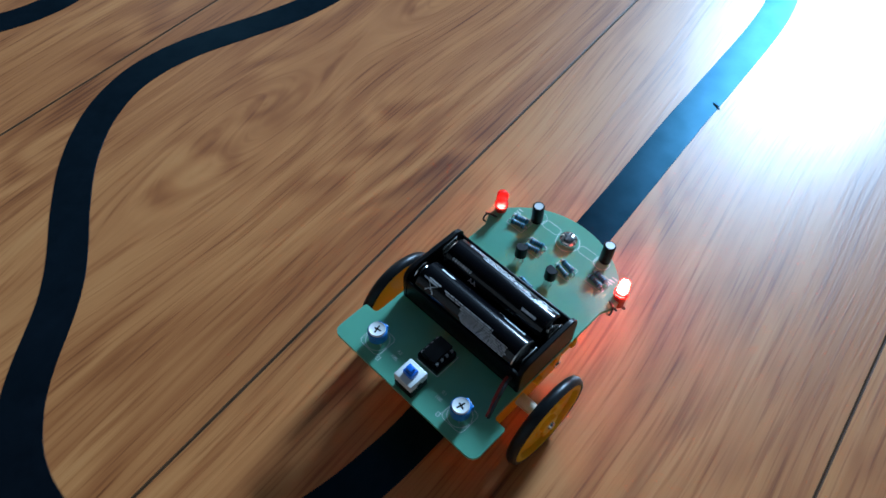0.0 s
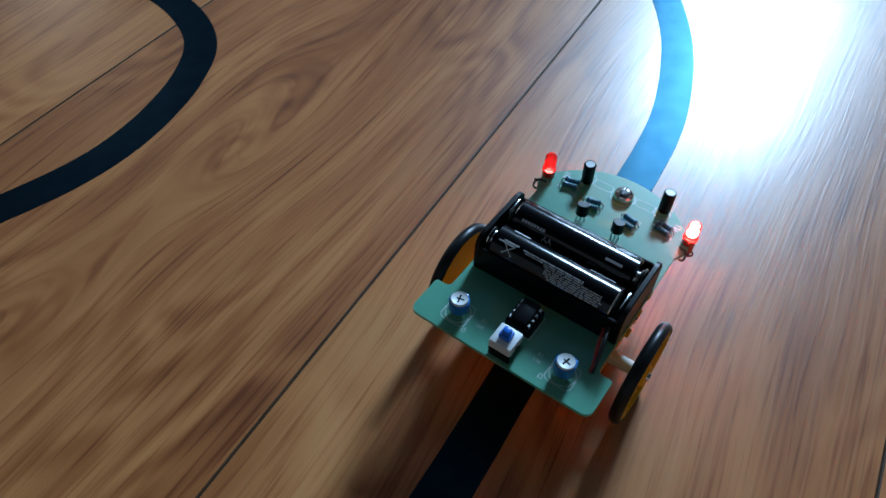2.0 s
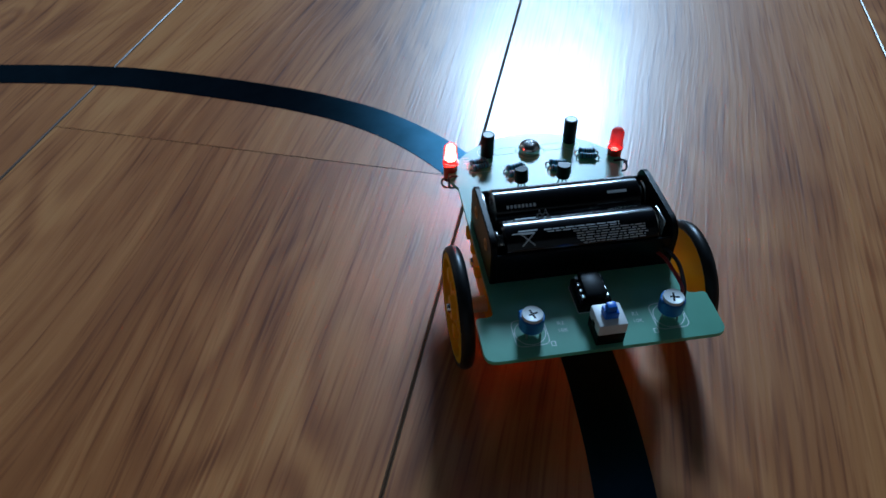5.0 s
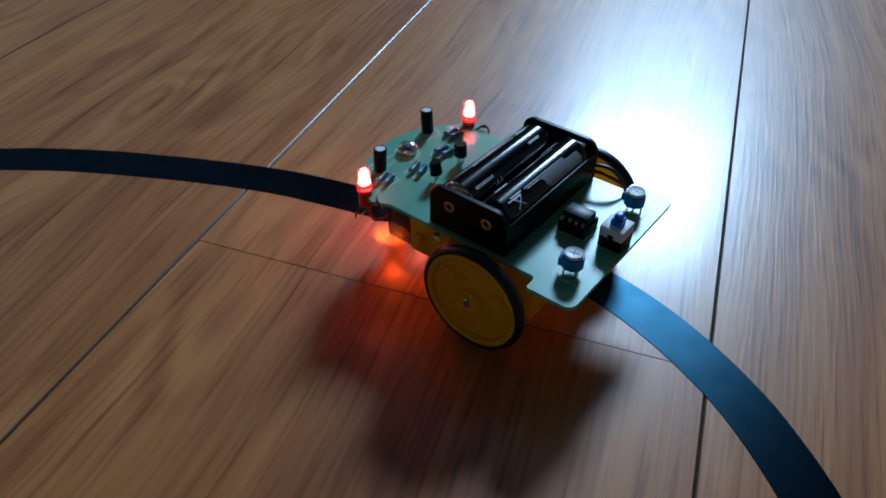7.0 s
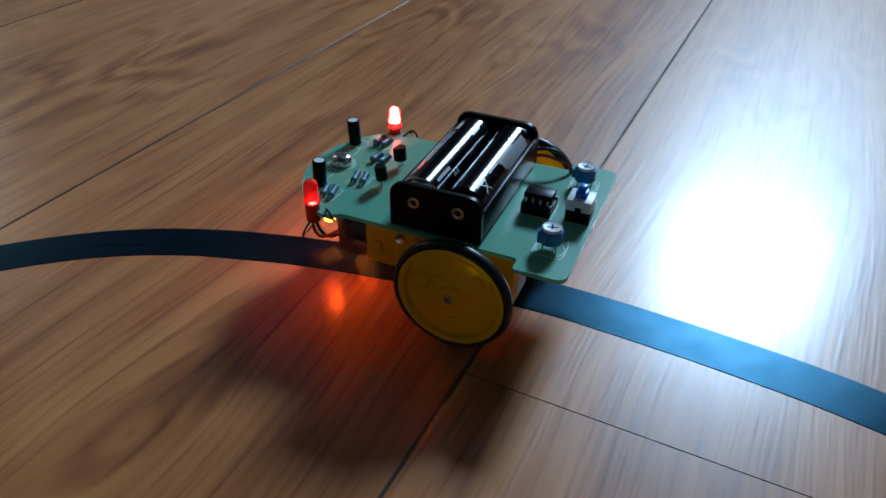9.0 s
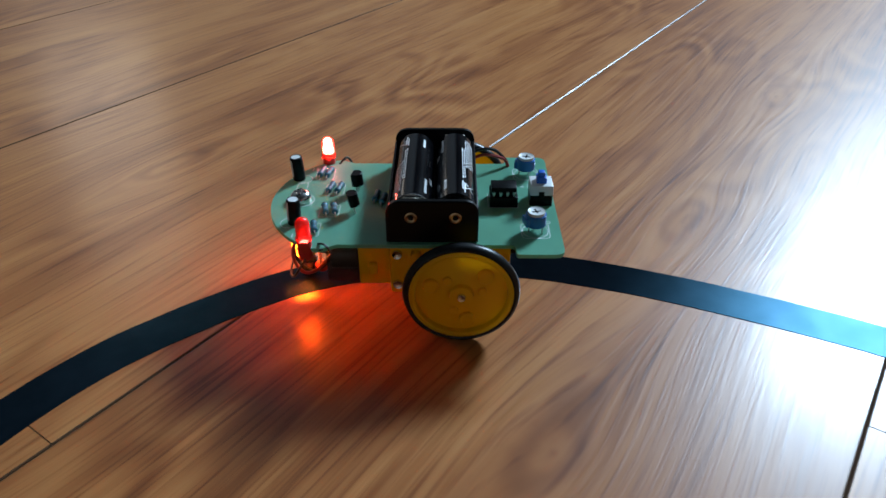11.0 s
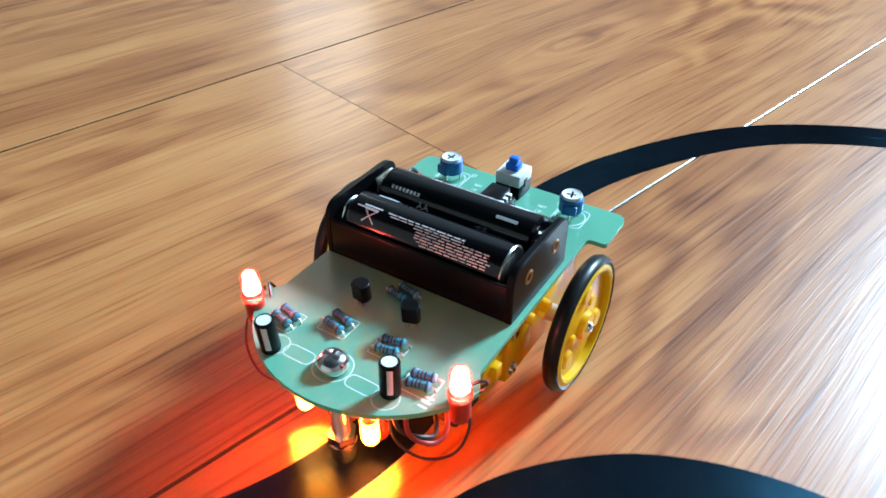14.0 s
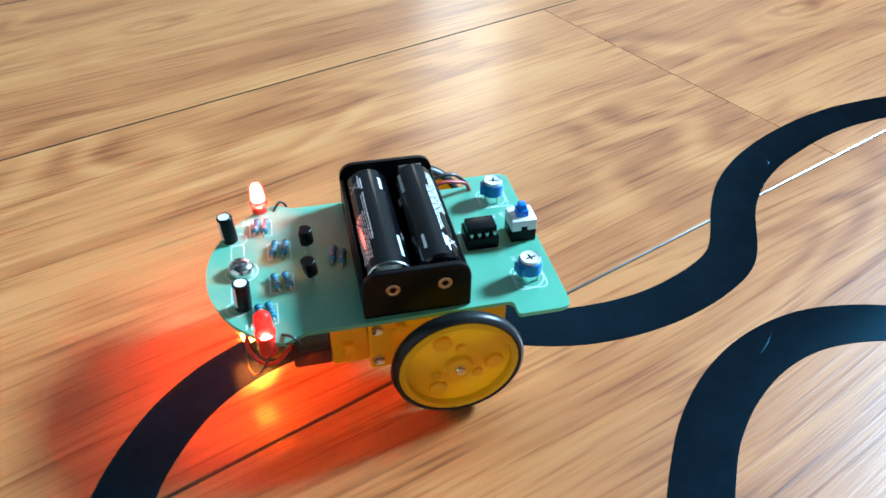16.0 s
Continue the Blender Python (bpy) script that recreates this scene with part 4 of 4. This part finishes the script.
def build_wires():
    for mat, y0, z0, label in ((REDWIRE, -24.5, 41.0, "red battery wire"), (BLACKWIRE, -26.0, 43.0, "black battery wire")):
        bm = tube(bmesh.new(), [(1.0, y0, z0), (-4.0, y0 - 1.0, z0 + 1.5), (-9.0, y0 - 2.2, z0 + 0.5), (-13.5, -28.5 + (y0 + 25) * 0.5, 39.0), (-15.0, -28.5 + (y0 + 25) * 0.5, ZP - 0.6)], 0.65, 8)
        part("battery_wire", bm, mat, car, label)
    for s, mat, label in ((1, BLACKWIRE, "black wire loop"), (-1, REDWIRE, "red wire loop")):
        bm = tube(bmesh.new(), [(57, 30 * s, 35.2), (60, 34.5 * s, 31), (64, 33 * s, 24), (67, 26 * s, 20.5), (67, 18 * s, 22), (64, 14 * s, 29), (62, 13 * s, 35.2)], 0.38, 8)
        part("wire_loop", bm, mat, car, label)
        bm = tube(bmesh.new(), [(55, 30.0 * s, 35.8), (52.5, 33.0 * s, 37.5), (50.5, 33.5 * s, 35.0), (52.0, 31.5 * s, 33.2), (54.5, 32.5 * s, 34.5), (53.0, 34.5 * s, 36.4)], 0.42, 8)
        part("wire_curl", bm, BLACKWIRE, car, "dark curled wire end")


build_wires()

# ---- floor boards ----
floor = tagged(new("floor"), "warm brown oak laminate boards with dark bevelled joints", kind="structure")
BW, BL, GAP, EXTRA = 0.2049, 1.285, 0.00012, 0.012


def board_mesh(length, width=BW):
    bm = bmesh.new()
    x, y, z, c, e = length / 2 - 0.00006, width / 2 - GAP, 0.008, 0.00065, 0.00015
    for u, v, w in ((-x, -y, -z), (x, -y, -z), (x, y, -z), (-x, y, -z)):
        bm.verts.new((u, v, w))
    for u, v in ((-x, -y), (x, -y), (x, y), (-x, y)):
        bm.verts.new((u, v, -c * 0.43))
    for u, v in ((-x + e, -y + c), (x - e, -y + c), (x - e, y - c), (-x + e, y - c)):
        bm.verts.new((u, v, 0))
    v = list(bm.verts)
    for k in (0, 4):
        for i in range(4):
            j = (i + 1) % 4
            bm.faces.new((v[k + i], v[k + j], v[k + 4 + j], v[k + 4 + i])).material_index = 1
    bm.faces.new(v[8:12])
    me = bpy.data.meshes.new("board")
    bm.to_mesh(me)
    bm.free()
    me.materials.append(OAK)
    me.materials.append(EDGE)
    return me


BOARD = board_mesh(BL)
STARTS = {0: 0.054, 2: -0.100, -1: 0.52, 1: 0.62, 3: -0.72, -2: -0.6, 4: 0.3}   # a joint in each row of boards


def lay_boards():
    for row in range(-13, 17):
        width = BW + (EXTRA if row == 2 else 0)
        yc = (row + 0.5) * BW + (EXTRA / 2 if row == 2 else EXTRA if row > 2 else 0)
        if yc < Y0 - BW / 2 or yc > Y1 + BW / 2:
            continue
        x = STARTS.get(row, random.uniform(0, BL))
        while x > X0 - BL:
            x -= BL
        while x < X1:
            a, b = max(x, X0 - 0.1), min(x + BL, X1 + 0.1)
            if b - a > 0.01:
                ob = new("plank", BOARD if b - a > BL - 0.001 and width == BW else board_mesh(b - a, width))
                ob.parent = floor
                ob.location = ((a + b) / 2, yc, 0)
            x += BL


lay_boards()
structure("subfloor", [(X0 - 0.2, X1 + 0.2, Y0 - 0.2, Y1 + 0.2, -0.03, -0.0082)], UNDER, "dark floor underlay")

# ---- what moves ----
CHIP_LEFT = [(0, 0), (0.8, 1), (1.25, 0), (2.3, 1), (2.75, 0), (3.8, 1), (6.4, 0), (6.75, 1), (8.6, 0), (11.4, 1), (11.95, 0), (12.1, 1), (12.35, 0), (12.8, 1), (13.75, 0), (13.9, 1),
             (14.25, 0), (14.4, 1), (15.3, 0), (15.45, 1), (15.9, 0)]
CHIP_RIGHT = [(0, 1), (0.8, 0), (1.25, 1), (2.3, 0), (2.75, 1), (3.8, 0), (6.4, 1), (7.25, 0), (8.25, 1), (12.8, 0), (13.1, 1), (13.45, 0), (13.75, 1), (14.1, 0), (14.25, 1), (14.4, 0),
              (15.1, 1), (15.45, 0), (15.9, 1)]


def chip_rows(states):
    # off is a glowing chip lowered out of sight below the lens
    low, rows, last = pose(0, 0, -0.0088), [], None
    for t, on in states:
        m = pose(0, 0, 0) if on else low
        if last is not None:
            rows.append((t - 0.034, last))
        rows.append((t, m))
        last = m
    rows.append((SECONDS, last))
    return rows


def car_at(t):
    """Place and heading on the path, in metres and radians."""
    ts = [r[0] for r in CAR_PATH]
    return [float(np.interp(t, ts, [r[k] for r in CAR_PATH])) for k in (1, 2)] + [radians(float(np.interp(t, ts, [r[3] for r in CAR_PATH])))]


def wheel_rows(s):
    rows, roll, last = [], 0.0, car_at(0)
    n = 80
    for i in range(n + 1):
        t = SECONDS * i / n
        now = car_at(t)
        h = (now[2] + last[2]) / 2
        ahead = (now[0] - last[0]) * math.cos(h) + (now[1] - last[1]) * math.sin(h)
        roll += (ahead - s * WHEEL_Y[s] * MM * (now[2] - last[2])) / (WHEEL_R * MM)
        rows.append((t, Matrix.Translation((WHEEL_X * MM, s * WHEEL_Y[s] * MM, WHEEL_Z * MM)) @ Matrix.Rotation(roll, 4, "Y")))
        last = now
    return rows


def motions():
    walk(car, [(t, pose(x, y, 0, 0, 0, h)) for t, x, y, h in CAR_PATH])
    walk(wheel_left, wheel_rows(1))
    walk(wheel_right, wheel_rows(-1))
    walk(chip_left, chip_rows(CHIP_LEFT))
    walk(chip_right, chip_rows(CHIP_RIGHT))


motions()
